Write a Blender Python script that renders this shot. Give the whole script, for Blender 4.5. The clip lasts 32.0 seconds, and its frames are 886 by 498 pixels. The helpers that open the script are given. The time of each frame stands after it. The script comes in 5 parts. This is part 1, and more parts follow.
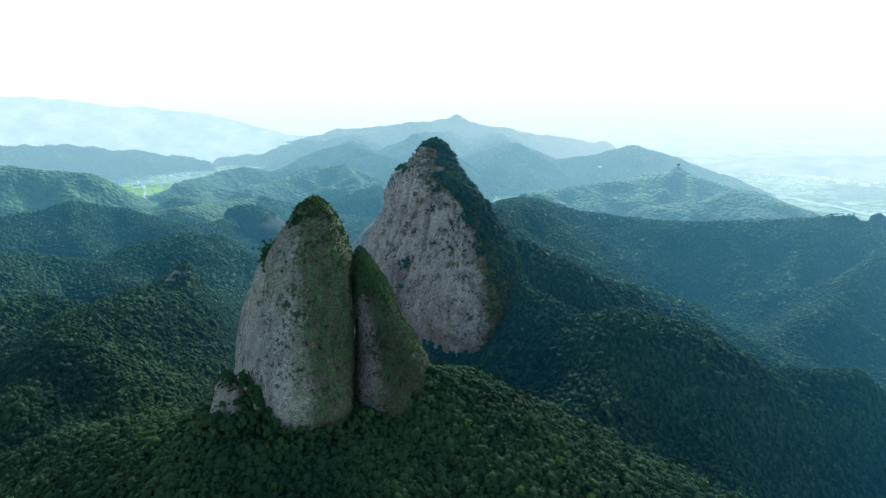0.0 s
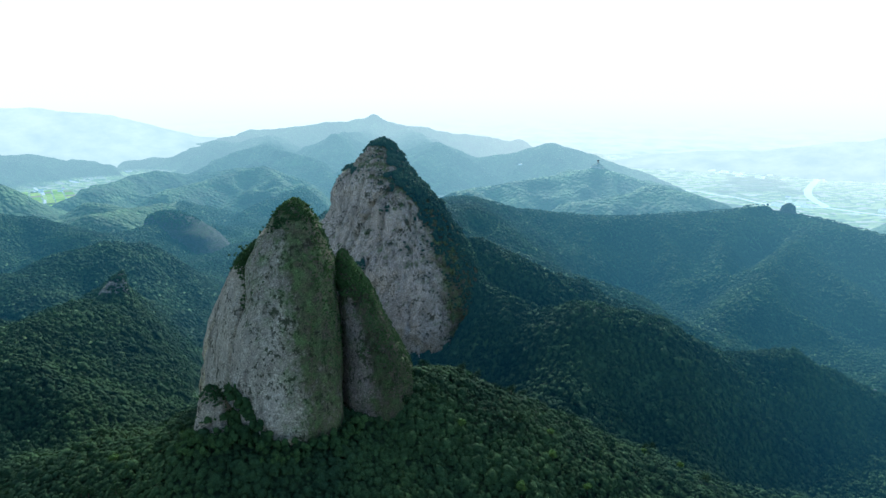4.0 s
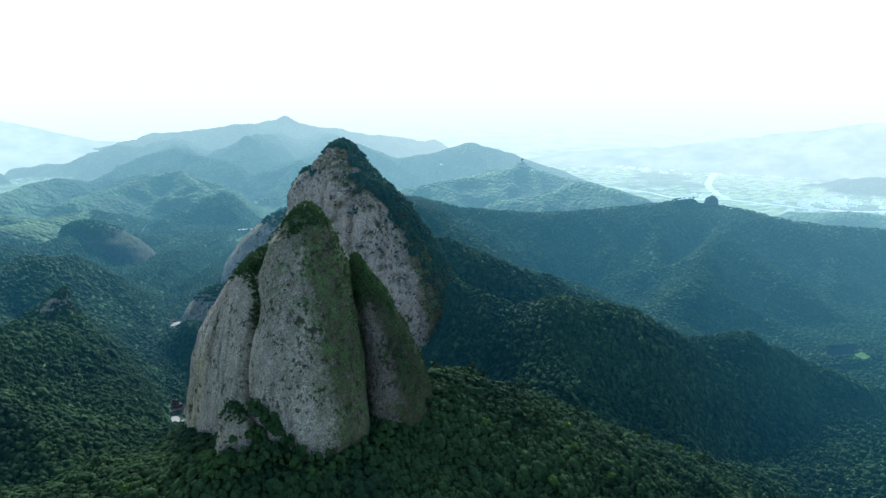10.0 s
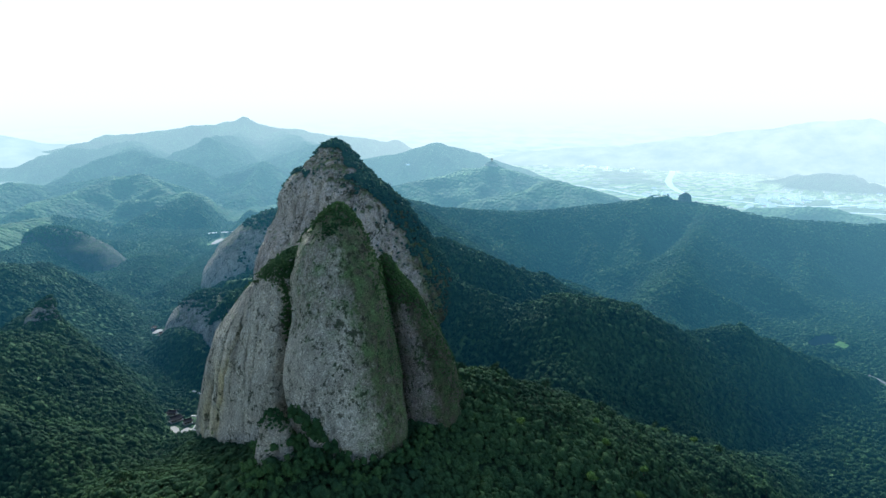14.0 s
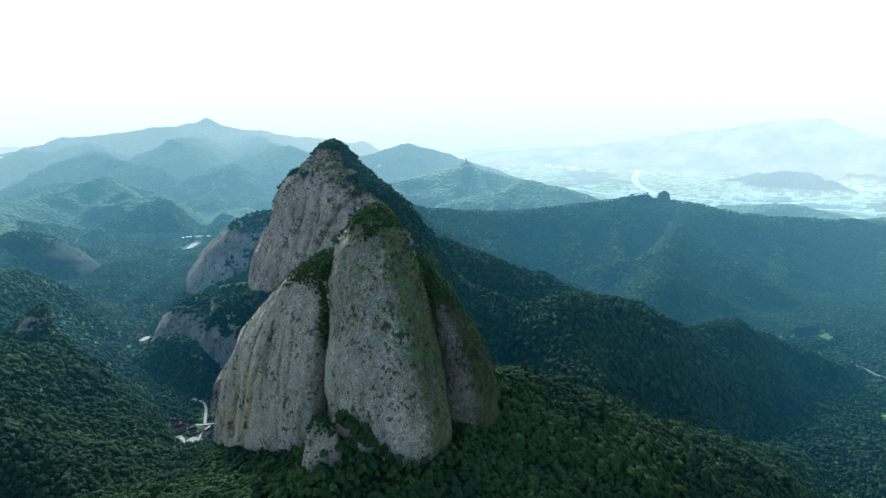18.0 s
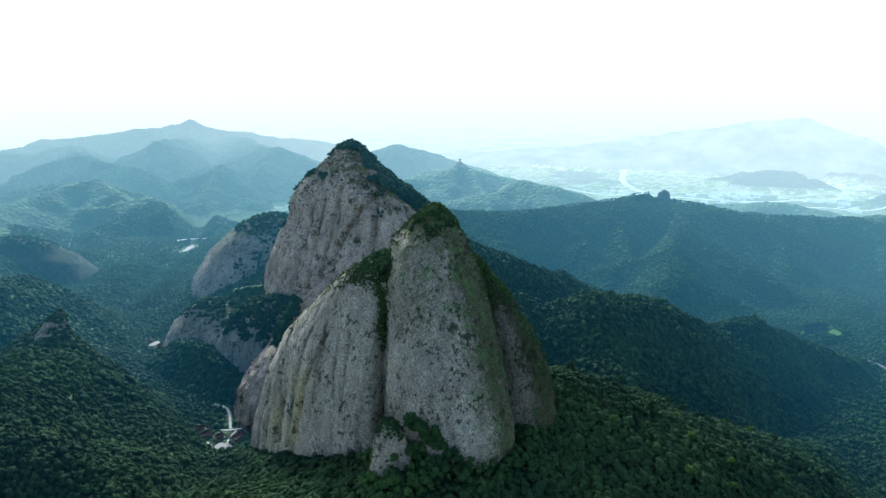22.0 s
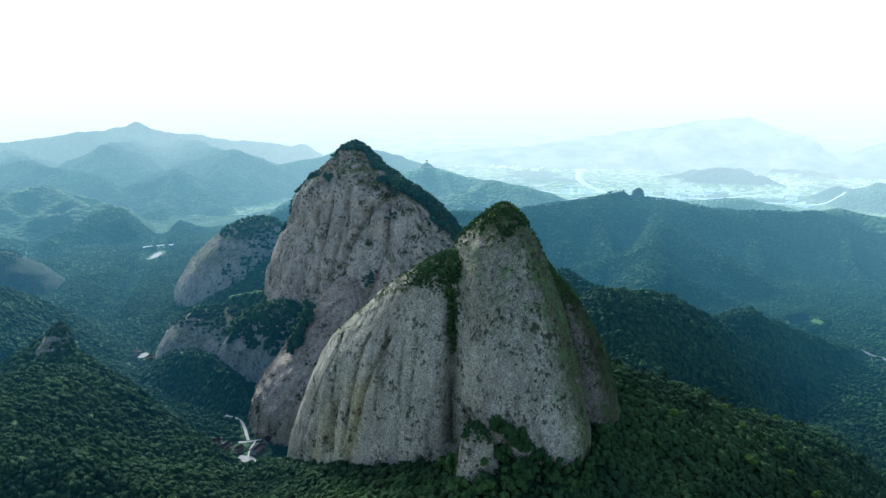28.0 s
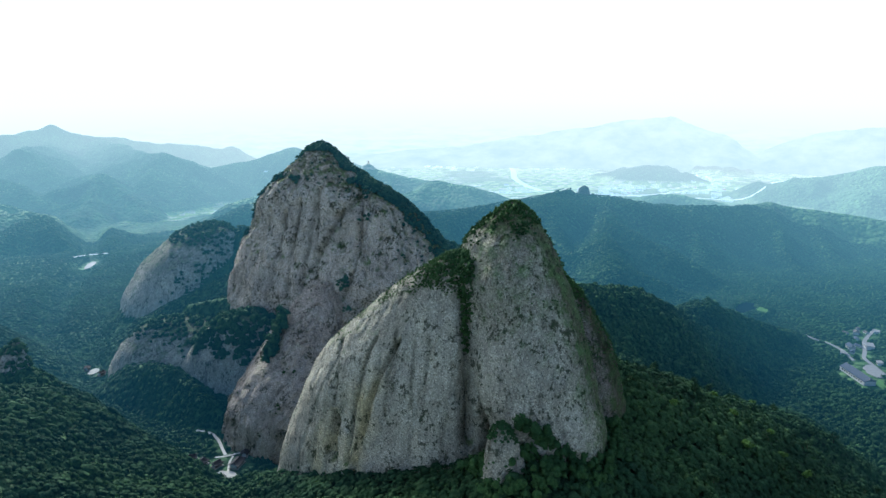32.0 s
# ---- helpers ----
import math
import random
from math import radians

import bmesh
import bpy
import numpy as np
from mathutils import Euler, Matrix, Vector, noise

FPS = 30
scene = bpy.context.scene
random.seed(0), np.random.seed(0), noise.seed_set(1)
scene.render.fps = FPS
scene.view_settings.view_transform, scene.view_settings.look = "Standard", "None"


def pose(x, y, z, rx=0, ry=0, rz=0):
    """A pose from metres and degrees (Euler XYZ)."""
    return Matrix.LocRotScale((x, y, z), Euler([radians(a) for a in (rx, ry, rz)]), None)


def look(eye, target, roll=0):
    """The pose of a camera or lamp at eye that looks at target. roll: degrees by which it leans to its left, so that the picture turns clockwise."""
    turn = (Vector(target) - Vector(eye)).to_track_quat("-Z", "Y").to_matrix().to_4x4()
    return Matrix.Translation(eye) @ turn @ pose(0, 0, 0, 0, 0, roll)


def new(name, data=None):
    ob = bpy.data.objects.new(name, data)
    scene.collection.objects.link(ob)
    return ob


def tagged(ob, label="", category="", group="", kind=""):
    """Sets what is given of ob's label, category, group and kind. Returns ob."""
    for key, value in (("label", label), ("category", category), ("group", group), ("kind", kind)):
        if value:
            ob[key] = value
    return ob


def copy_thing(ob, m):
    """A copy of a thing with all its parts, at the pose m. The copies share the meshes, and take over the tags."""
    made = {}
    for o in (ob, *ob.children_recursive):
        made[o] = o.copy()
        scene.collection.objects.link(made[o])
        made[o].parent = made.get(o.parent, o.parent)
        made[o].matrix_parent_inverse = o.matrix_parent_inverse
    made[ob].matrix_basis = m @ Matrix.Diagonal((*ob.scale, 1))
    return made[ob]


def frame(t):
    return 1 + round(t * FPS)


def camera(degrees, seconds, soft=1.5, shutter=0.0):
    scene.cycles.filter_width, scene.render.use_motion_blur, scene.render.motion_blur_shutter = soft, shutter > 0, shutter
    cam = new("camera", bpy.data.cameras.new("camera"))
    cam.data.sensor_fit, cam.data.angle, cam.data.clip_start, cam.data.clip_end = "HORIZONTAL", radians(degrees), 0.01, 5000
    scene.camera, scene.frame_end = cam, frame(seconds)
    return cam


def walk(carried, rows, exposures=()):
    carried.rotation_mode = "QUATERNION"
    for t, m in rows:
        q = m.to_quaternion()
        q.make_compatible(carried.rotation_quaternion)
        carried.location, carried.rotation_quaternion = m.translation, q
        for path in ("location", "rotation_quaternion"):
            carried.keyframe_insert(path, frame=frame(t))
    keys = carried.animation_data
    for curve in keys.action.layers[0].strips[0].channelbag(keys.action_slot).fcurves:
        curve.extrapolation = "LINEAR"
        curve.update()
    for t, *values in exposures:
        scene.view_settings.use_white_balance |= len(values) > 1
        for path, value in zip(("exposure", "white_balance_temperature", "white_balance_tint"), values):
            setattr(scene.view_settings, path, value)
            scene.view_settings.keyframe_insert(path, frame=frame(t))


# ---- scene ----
cam = camera(67.6, 32.0)
METRES, EYE, TILT, LEAN, TURN = 480.0, 600.0, -14.3, 0.0, 0.0
ROWS = [
    (0.0, 0.0, 0.0, 0.0, 0.0, 0.0, -0.0),
    (0.5, -0.0135, -0.0004, -0.0001, -0.75, -0.0, 0.25),
    (1.0, -0.0284, 0.0002, -0.0005, -1.64, 0.02, 0.49),
    (1.5, -0.0441, 0.0019, -0.0002, -2.62, -0.01, 0.73),
    (2.0, -0.0607, 0.0049, -0.0001, -3.72, -0.03, 0.96),
    (2.5, -0.0772, 0.0082, 0.0004, -4.8, -0.06, 1.22),
    (3.0, -0.0931, 0.0117, 0.0007, -5.83, -0.08, 1.45),
    (3.5, -0.1086, 0.0145, 0.001, -6.78, -0.11, 1.68),
    (5.5, -0.1688, 0.0244, 0.0043, -9.06, -0.18, 2.27),
    (6.0, -0.1839, 0.027, 0.0042, -9.49, -0.17, 2.39),
    (6.5, -0.1996, 0.0315, 0.0053, -9.98, -0.22, 2.49),
    (7.0, -0.2145, 0.0354, 0.0055, -10.6, -0.22, 2.63),
    (7.5, -0.2294, 0.0394, 0.0063, -11.36, -0.28, 2.83),
    (8.0, -0.2442, 0.0436, 0.0067, -12.22, -0.29, 3.05),
    (8.5, -0.2593, 0.0481, 0.0077, -13.22, -0.36, 3.29),
    (9.0, -0.2745, 0.0531, 0.0085, -14.21, -0.42, 3.51),
    (9.5, -0.2891, 0.0579, 0.0089, -15.05, -0.44, 3.73),
    (10.0, -0.3036, 0.0632, 0.0103, -15.72, -0.49, 3.92),
    (10.5, -0.3182, 0.0687, 0.0113, -16.29, -0.53, 4.06),
    (11.0, -0.3327, 0.0743, 0.0123, -16.71, -0.55, 4.16),
    (11.5, -0.3472, 0.0799, 0.0133, -17.08, -0.57, 4.26),
    (12.0, -0.3617, 0.0866, 0.0147, -17.47, -0.62, 4.33),
    (12.5, -0.3764, 0.092, 0.0154, -17.91, -0.64, 4.44),
    (13.0, -0.3907, 0.0976, 0.0163, -18.48, -0.68, 4.57),
    (13.5, -0.4052, 0.1035, 0.0174, -19.05, -0.72, 4.73),
    (14.0, -0.4196, 0.1091, 0.0184, -19.59, -0.75, 4.88),
    (14.5, -0.434, 0.1153, 0.0193, -20.19, -0.78, 5.02),
    (16.5, -0.4914, 0.1406, 0.0241, -22.21, -0.91, 5.47),
    (17.0, -0.5051, 0.147, 0.0255, -22.48, -0.94, 5.55),
    (17.5, -0.519, 0.1538, 0.0269, -22.79, -0.96, 5.63),
    (18.0, -0.5327, 0.1605, 0.0281, -23.09, -0.99, 5.7),
    (18.5, -0.5464, 0.1675, 0.0296, -23.33, -1.02, 5.77),
    (19.0, -0.5601, 0.1746, 0.0311, -23.55, -1.02, 5.82),
    (19.5, -0.5739, 0.1818, 0.0326, -23.77, -1.04, 5.91),
    (20.0, -0.5877, 0.1892, 0.034, -24.0, -1.04, 5.97),
    (20.5, -0.6014, 0.1965, 0.0355, -24.24, -1.06, 6.01),
    (21.0, -0.615, 0.2039, 0.037, -24.48, -1.07, 6.07),
    (21.5, -0.6281, 0.2111, 0.0384, -24.7, -1.09, 6.12),
    (22.0, -0.6418, 0.2185, 0.0399, -24.95, -1.11, 6.17),
    (22.5, -0.6554, 0.2263, 0.0413, -25.23, -1.13, 6.23),
    (23.0, -0.6689, 0.2339, 0.043, -25.5, -1.16, 6.3),
    (23.5, -0.6822, 0.2419, 0.0446, -25.8, -1.19, 6.37),
    (24.0, -0.6955, 0.2499, 0.0462, -26.13, -1.21, 6.45),
    (24.5, -0.7089, 0.258, 0.0479, -26.49, -1.23, 6.52),
    (25.0, -0.7223, 0.2663, 0.0495, -26.92, -1.28, 6.62),
    (25.5, -0.7353, 0.2745, 0.0512, -27.31, -1.3, 6.72),
    (27.5, -0.7888, 0.31, 0.0586, -29.17, -1.51, 7.15),
    (28.0, -0.8018, 0.3186, 0.0605, -29.84, -1.58, 7.3),
    (28.5, -0.8144, 0.3279, 0.0623, -30.6, -1.68, 7.46),
    (29.0, -0.8271, 0.3373, 0.0643, -31.46, -1.8, 7.64),
    (29.5, -0.8393, 0.3468, 0.0662, -32.28, -1.88, 7.81),
    (30.0, -0.8514, 0.3567, 0.0682, -33.11, -1.99, 7.99),
    (30.5, -0.8631, 0.3666, 0.07, -33.95, -2.09, 8.15),
    (31.0, -0.8746, 0.3765, 0.0719, -34.59, -2.16, 8.3),
    (31.5, -0.8861, 0.3866, 0.0739, -35.31, -2.25, 8.43),
    (32.0, -0.8973, 0.397, 0.0757, -36.14, -2.36, 8.6),
]
walk(cam, [(t, pose(0, 0, EYE, TILT, LEAN, TURN) @ pose(METRES * x, METRES * y, METRES * z, 90 + pitch, roll, yaw)) for t, x, y, z, yaw, pitch, roll in ROWS],
     exposures=[(0.0, 0.5, 5600, 4), (32.0, 0.5, 5600, 4)])


# The rows of the path are in ROWS above; z = 0 is the lowest plain, far below the peaks.


# ---- world, sun and exposure ----
SUN_AZ, SUN_EL = -11.0, 30.0          # degrees from north (+y), and up
world = bpy.data.worlds.new("hazy_sky")
scene.world = world
world.use_nodes = True
wn = world.node_tree.nodes
sky = wn.new("ShaderNodeTexSky")
sky.sky_type = "NISHITA"
sky.sun_disc = False
sky.sun_elevation, sky.sun_rotation = radians(SUN_EL), radians(-SUN_AZ)
sky.altitude, sky.air_density, sky.dust_density, sky.ozone_density = 300, 0.8, 3.5, 1.0
wn["Background"].inputs["Strength"].default_value = 0.182
world.node_tree.links.new(sky.outputs[0], wn["Background"].inputs["Color"])
sun = new("sun", bpy.data.lights.new("sun", "SUN"))
sun.data.energy, sun.data.angle, sun.data.color = 2.9, radians(9.0), (1.0, 0.97, 0.92)
sun_dir = Vector((-math.sin(radians(SUN_AZ)) * math.cos(radians(SUN_EL)), math.cos(radians(SUN_AZ)) * math.cos(radians(SUN_EL)), math.sin(radians(SUN_EL))))
sun.matrix_world = look(sun_dir * 3000, (0, 0, 0))


# ---- materials ----
def node_mat(name, rough=0.9, spec=0.2):
    m = bpy.data.materials.new(name)
    m.use_nodes = True
    bsdf = m.node_tree.nodes["Principled BSDF"]
    bsdf.inputs["Roughness"].default_value = rough
    bsdf.inputs["Specular IOR Level"].default_value = spec
    return m, m.node_tree.nodes, m.node_tree.links, bsdf


def noise_node(n, l, scale, detail=4.0, stretch=(1, 1, 1), kind="ShaderNodeTexNoise", rough=0.55):
    tc = n.new("ShaderNodeTexCoord")
    mp = n.new("ShaderNodeMapping")
    mp.inputs["Scale"].default_value = stretch
    l.new(tc.outputs["Object"], mp.inputs["Vector"])
    t = n.new(kind)
    t.inputs["Scale"].default_value = scale
    if kind == "ShaderNodeTexNoise":
        t.inputs["Detail"].default_value = detail
        t.inputs["Roughness"].default_value = rough
    l.new(mp.outputs[0], t.inputs["Vector"])
    return t


def ramp(n, l, src, stops):
    r = n.new("ShaderNodeValToRGB")
    while len(r.color_ramp.elements) < len(stops):
        r.color_ramp.elements.new(0.5)
    for e, (p, c) in zip(r.color_ramp.elements, stops):
        e.position, e.color = p, (*c, 1) if len(c) == 3 else c
    l.new(src, r.inputs[0])
    return r


def grey(v):
    return (v, v, v)


def mix(n, l, fac, a, b, mode="MIX"):
    m = n.new("ShaderNodeMix")
    m.data_type, m.blend_type = "RGBA", mode
    for sock, v in ((m.inputs["Factor"], fac), (m.inputs["A"], a), (m.inputs["B"], b)):
        if isinstance(v, (int, float)):
            sock.default_value = v
        elif isinstance(v, tuple):
            sock.default_value = (*v, 1)
        else:
            l.new(v, sock)
    return m.outputs["Result"]


def bump(n, l, height, strength, distance, normal=None):
    b = n.new("ShaderNodeBump")
    b.inputs["Strength"].default_value, b.inputs["Distance"].default_value = strength, distance
    l.new(height, b.inputs["Height"])
    if normal is not None:
        l.new(normal, b.inputs["Normal"])
    return b.outputs[0]


def forest_material(name, dark, mid, light, island=0.12):
    """Leaf canopy: colour by stand of trees, by single crown and by leaf clump; thin leaves let some light through."""
    m, n, l, b = node_mat(name, 0.8, 0.04)
    stand = noise_node(n, l, 0.014, 4)
    crown = noise_node(n, l, 0.15, 2)
    c = ramp(n, l, crown.outputs["Fac"], [(0.25, tuple(0.6 * a + 0.4 * b for a, b in zip(dark, mid))), (0.5, mid), (0.75, tuple(0.5 * (a + b) for a, b in zip(mid, light)))])
    s = ramp(n, l, stand.outputs["Fac"], [(0.35, (0.66, 0.76, 0.82)), (0.65, (1.3, 1.25, 1.02))])
    col = mix(n, l, 1.0, c.outputs[0], s.outputs[0], "MULTIPLY")
    g = n.new("ShaderNodeNewGeometry")
    r = ramp(n, l, g.outputs["Random Per Island"], [(0.0, grey(1 - island)), (1.0, grey(1 + island))])
    col = mix(n, l, 1.0, col, r.outputs[0], "MULTIPLY")
    leaf = noise_node(n, l, 0.95, 4, rough=0.7)
    lf = ramp(n, l, leaf.outputs["Fac"], [(0.32, grey(0.62)), (0.5, grey(0.97)), (0.68, grey(1.38))])
    col = mix(n, l, 1.0, col, lf.outputs[0], "MULTIPLY")
    l.new(bump(n, l, leaf.outputs["Fac"], 0.7, 1.1), b.inputs["Normal"])
    l.new(col, b.inputs["Base Color"])
    tr = n.new("ShaderNodeBsdfTranslucent")
    l.new(mix(n, l, 1.0, col, (1.05, 1.15, 0.65), "MULTIPLY"), tr.inputs["Color"])
    ms = n.new("ShaderNodeMixShader")
    ms.inputs[0].default_value = 0.12
    l.new(b.outputs[0], ms.inputs[1])
    l.new(tr.outputs[0], ms.inputs[2])
    l.new(ms.outputs[0], n["Material Output"].inputs["Surface"])
    return m


def ground_material(name, dark, mid, light, fields=False):
    """Wooded ground seen from the air: tree crowns as fine relief over soil and undergrowth."""
    m, n, l, b = node_mat(name, 0.85, 0.1)
    stand = noise_node(n, l, 0.008, 7, rough=0.7)
    crown = noise_node(n, l, 0.075 if fields else 0.13, 2, kind="ShaderNodeTexVoronoi")
    fine = noise_node(n, l, 0.05, 7, rough=0.72) if fields else noise_node(n, l, 0.35, 3)
    c = ramp(n, l, stand.outputs["Fac"], [(0.35, dark), (0.5, mid), (0.68, light)])
    f = ramp(n, l, fine.outputs["Fac"], [(0.3, grey(0.6)), (0.5, grey(0.97)), (0.7, grey(1.4))])
    col = mix(n, l, 1.0, c.outputs[0], f.outputs[0], "MULTIPLY")
    if fields:
        # paddies, greenhouses and roofs on the flat valley floor
        cell = noise_node(n, l, 0.026, 2, (1, 1.6, 0.02), "ShaderNodeTexVoronoi")
        town = noise_node(n, l, 0.0022, 3)
        fc = ramp(n, l, cell.outputs["Color"], [(0.0, (0.32, 0.42, 0.13)), (0.3, (0.45, 0.52, 0.2)), (0.5, (0.56, 0.54, 0.36)), (0.64, (0.2, 0.3, 0.1)), (0.9, (0.72, 0.71, 0.66))])
        fc.color_ramp.interpolation = "CONSTANT"
        g = n.new("ShaderNodeNewGeometry")
        sp = n.new("ShaderNodeSeparateXYZ")
        l.new(g.outputs["Position"], sp.inputs[0])
        mr = n.new("ShaderNodeMapRange")
        mr.inputs["From Min"].default_value, mr.inputs["From Max"].default_value = 110, 98
        l.new(sp.outputs["Z"], mr.inputs["Value"])
        tm = ramp(n, l, town.outputs["Fac"], [(0.4, grey(0.25)), (0.52, grey(1.0))])
        mask = mix(n, l, 1.0, mr.outputs["Result"], tm.outputs[0], "MULTIPLY")
        col = mix(n, l, mask, col, fc.outputs[0])
    l.new(col, b.inputs["Base Color"])
    inv = n.new("ShaderNodeMath")
    inv.operation = "SUBTRACT"
    inv.inputs[0].default_value = 1.0
    l.new(crown.outputs["Distance"], inv.inputs[1])
    gully = noise_node(n, l, 0.011, 5, rough=0.6)
    first = bump(n, l, gully.outputs["Fac"], 0.8 if fields else 0.25, 34.0)
    l.new(bump(n, l, inv.outputs[0], 1.0, 9.0 if fields else 3.0, first), b.inputs["Normal"])
    return m


def rock_material(name, base, dark, warm, lichen=0.5):
    """Conglomerate: grey matrix with cobbles, dark run-off streaks, pits and lichen on the upper and sheltered faces."""
    m, n, l, b = node_mat(name, 0.92, 0.15)
    big = noise_node(n, l, 0.02, 5)
    med = noise_node(n, l, 0.12, 6)
    streak = noise_node(n, l, 0.16, 5, (1, 1, 0.09))
    cob = noise_node(n, l, 1.25, 2, kind="ShaderNodeTexVoronoi")
    fine = noise_node(n, l, 0.8, 5, rough=0.65)
    c = ramp(n, l, big.outputs["Fac"], [(0.32, dark), (0.5, base), (0.7, warm)])
    s = ramp(n, l, streak.outputs["Fac"], [(0.3, grey(0.58)), (0.42, grey(0.92)), (0.7, grey(1.14))])
    col = mix(n, l, 1.0, c.outputs[0], s.outputs[0], "MULTIPLY")
    k = ramp(n, l, cob.outputs["Color"], [(0.06, grey(0.36)), (0.3, grey(0.9)), (0.6, grey(1.02)), (0.92, grey(1.7))])
    col = mix(n, l, 1.0, col, k.outputs[0], "MULTIPLY")
    f = ramp(n, l, med.outputs["Fac"], [(0.3, grey(0.82)), (0.5, grey(1.0)), (0.75, grey(1.1))])
    col = mix(n, l, 1.0, col, f.outputs[0], "MULTIPLY")
    pits = ramp(n, l, fine.outputs["Fac"], [(0.34, grey(0.38)), (0.42, grey(0.92)), (0.65, grey(1.12))])
    col = mix(n, l, 0.8, col, pits.outputs[0], "MULTIPLY")
    tufts = noise_node(n, l, 0.3, 6, (1, 1, 0.8), rough=0.7)
    where = noise_node(n, l, 0.045, 3, (1, 1, 1.6))
    both = n.new("ShaderNodeMath")
    both.operation = "MULTIPLY_ADD"
    both.inputs[1].default_value = 0.55
    l.new(where.outputs["Fac"], both.inputs[0])
    l.new(tufts.outputs["Fac"], both.inputs[2])
    tm = ramp(n, l, both.outputs[0], [(0.845, grey(0.0)), (0.9, grey(0.85))])
    col = mix(n, l, tm.outputs[0], col, (0.035, 0.045, 0.025))
    at = n.new("ShaderNodeAttribute")
    at.attribute_name = "lichen"
    ln = n.new("ShaderNodeMath")
    ln.operation = "ADD"
    l.new(med.outputs["Fac"], ln.inputs[0])
    l.new(at.outputs["Fac"], ln.inputs[1])
    l2 = n.new("ShaderNodeMath")
    l2.operation = "ADD"
    l.new(ln.outputs[0], l2.inputs[0])
    l.new(tufts.outputs["Fac"], l2.inputs[1])
    lm = ramp(n, l, l2.outputs[0], [(0.0, grey(0.0)), (0.0, grey(0.0))])
    lm.color_ramp.elements[0].position, lm.color_ramp.elements[1].position = 0.56, 0.86
    lm.color_ramp.elements[1].color = (0.92, 0.92, 0.92, 1)
    half = n.new("ShaderNodeMath")
    half.operation = "MULTIPLY"
    half.inputs[1].default_value = 0.5
    l.new(l2.outputs[0], half.inputs[0])
    l.new(half.outputs[0], lm.inputs[0])
    gl = ramp(n, l, med.outputs["Fac"], [(0.38, (0.27, 0.27, 0.19)), (0.5, (0.19, 0.27, 0.12)), (0.64, (0.2, 0.38, 0.13))])
    gcol = mix(n, l, 1.0, mix(n, l, 0.35, col, (0.27, 0.27, 0.25)), gl.outputs[0], "MULTIPLY")
    col = mix(n, l, lm.outputs[0], col, gcol)
    wa = n.new("ShaderNodeAttribute")
    wa.attribute_name = "sand"
    col = mix(n, l, wa.outputs["Fac"], col, mix(n, l, 1.0, col, (1.3, 1.2, 0.9), "MULTIPLY"))
    # grooves, crack and cave: run-off marks plus painted shade darken the colour
    sa = n.new("ShaderNodeAttribute")
    sa.attribute_name = "stain_shade"
    dk = n.new("ShaderNodeMath")
    dk.operation = "MULTIPLY"
    dk.inputs[1].default_value = 0.85
    l.new(sa.outputs["Fac"], dk.inputs[0])
    col = mix(n, l, dk.outputs[0], col, mix(n, l, 1.0, col, (0.22, 0.24, 0.2), "MULTIPLY"))
    l.new(col, b.inputs["Base Color"])
    n1 = bump(n, l, med.outputs["Fac"], 0.8, 2.2)
    n2 = bump(n, l, cob.outputs["Distance"], 0.8, 0.9, n1)
    l.new(bump(n, l, fine.outputs["Fac"], 0.5, 0.5, n2), b.inputs["Normal"])
    return m


def plain_material(name, c, rough=0.85, var=0.2, scale=0.5, spec=0.06):
    m, n, l, b = node_mat(name, rough, spec)
    t = noise_node(n, l, scale, 5)
    r = ramp(n, l, t.outputs["Fac"], [(0.3, tuple(v * (1 - var) for v in c)), (0.7, tuple(min(1, v * (1 + var)) for v in c))])
    l.new(r.outputs[0], b.inputs["Base Color"])
    return m


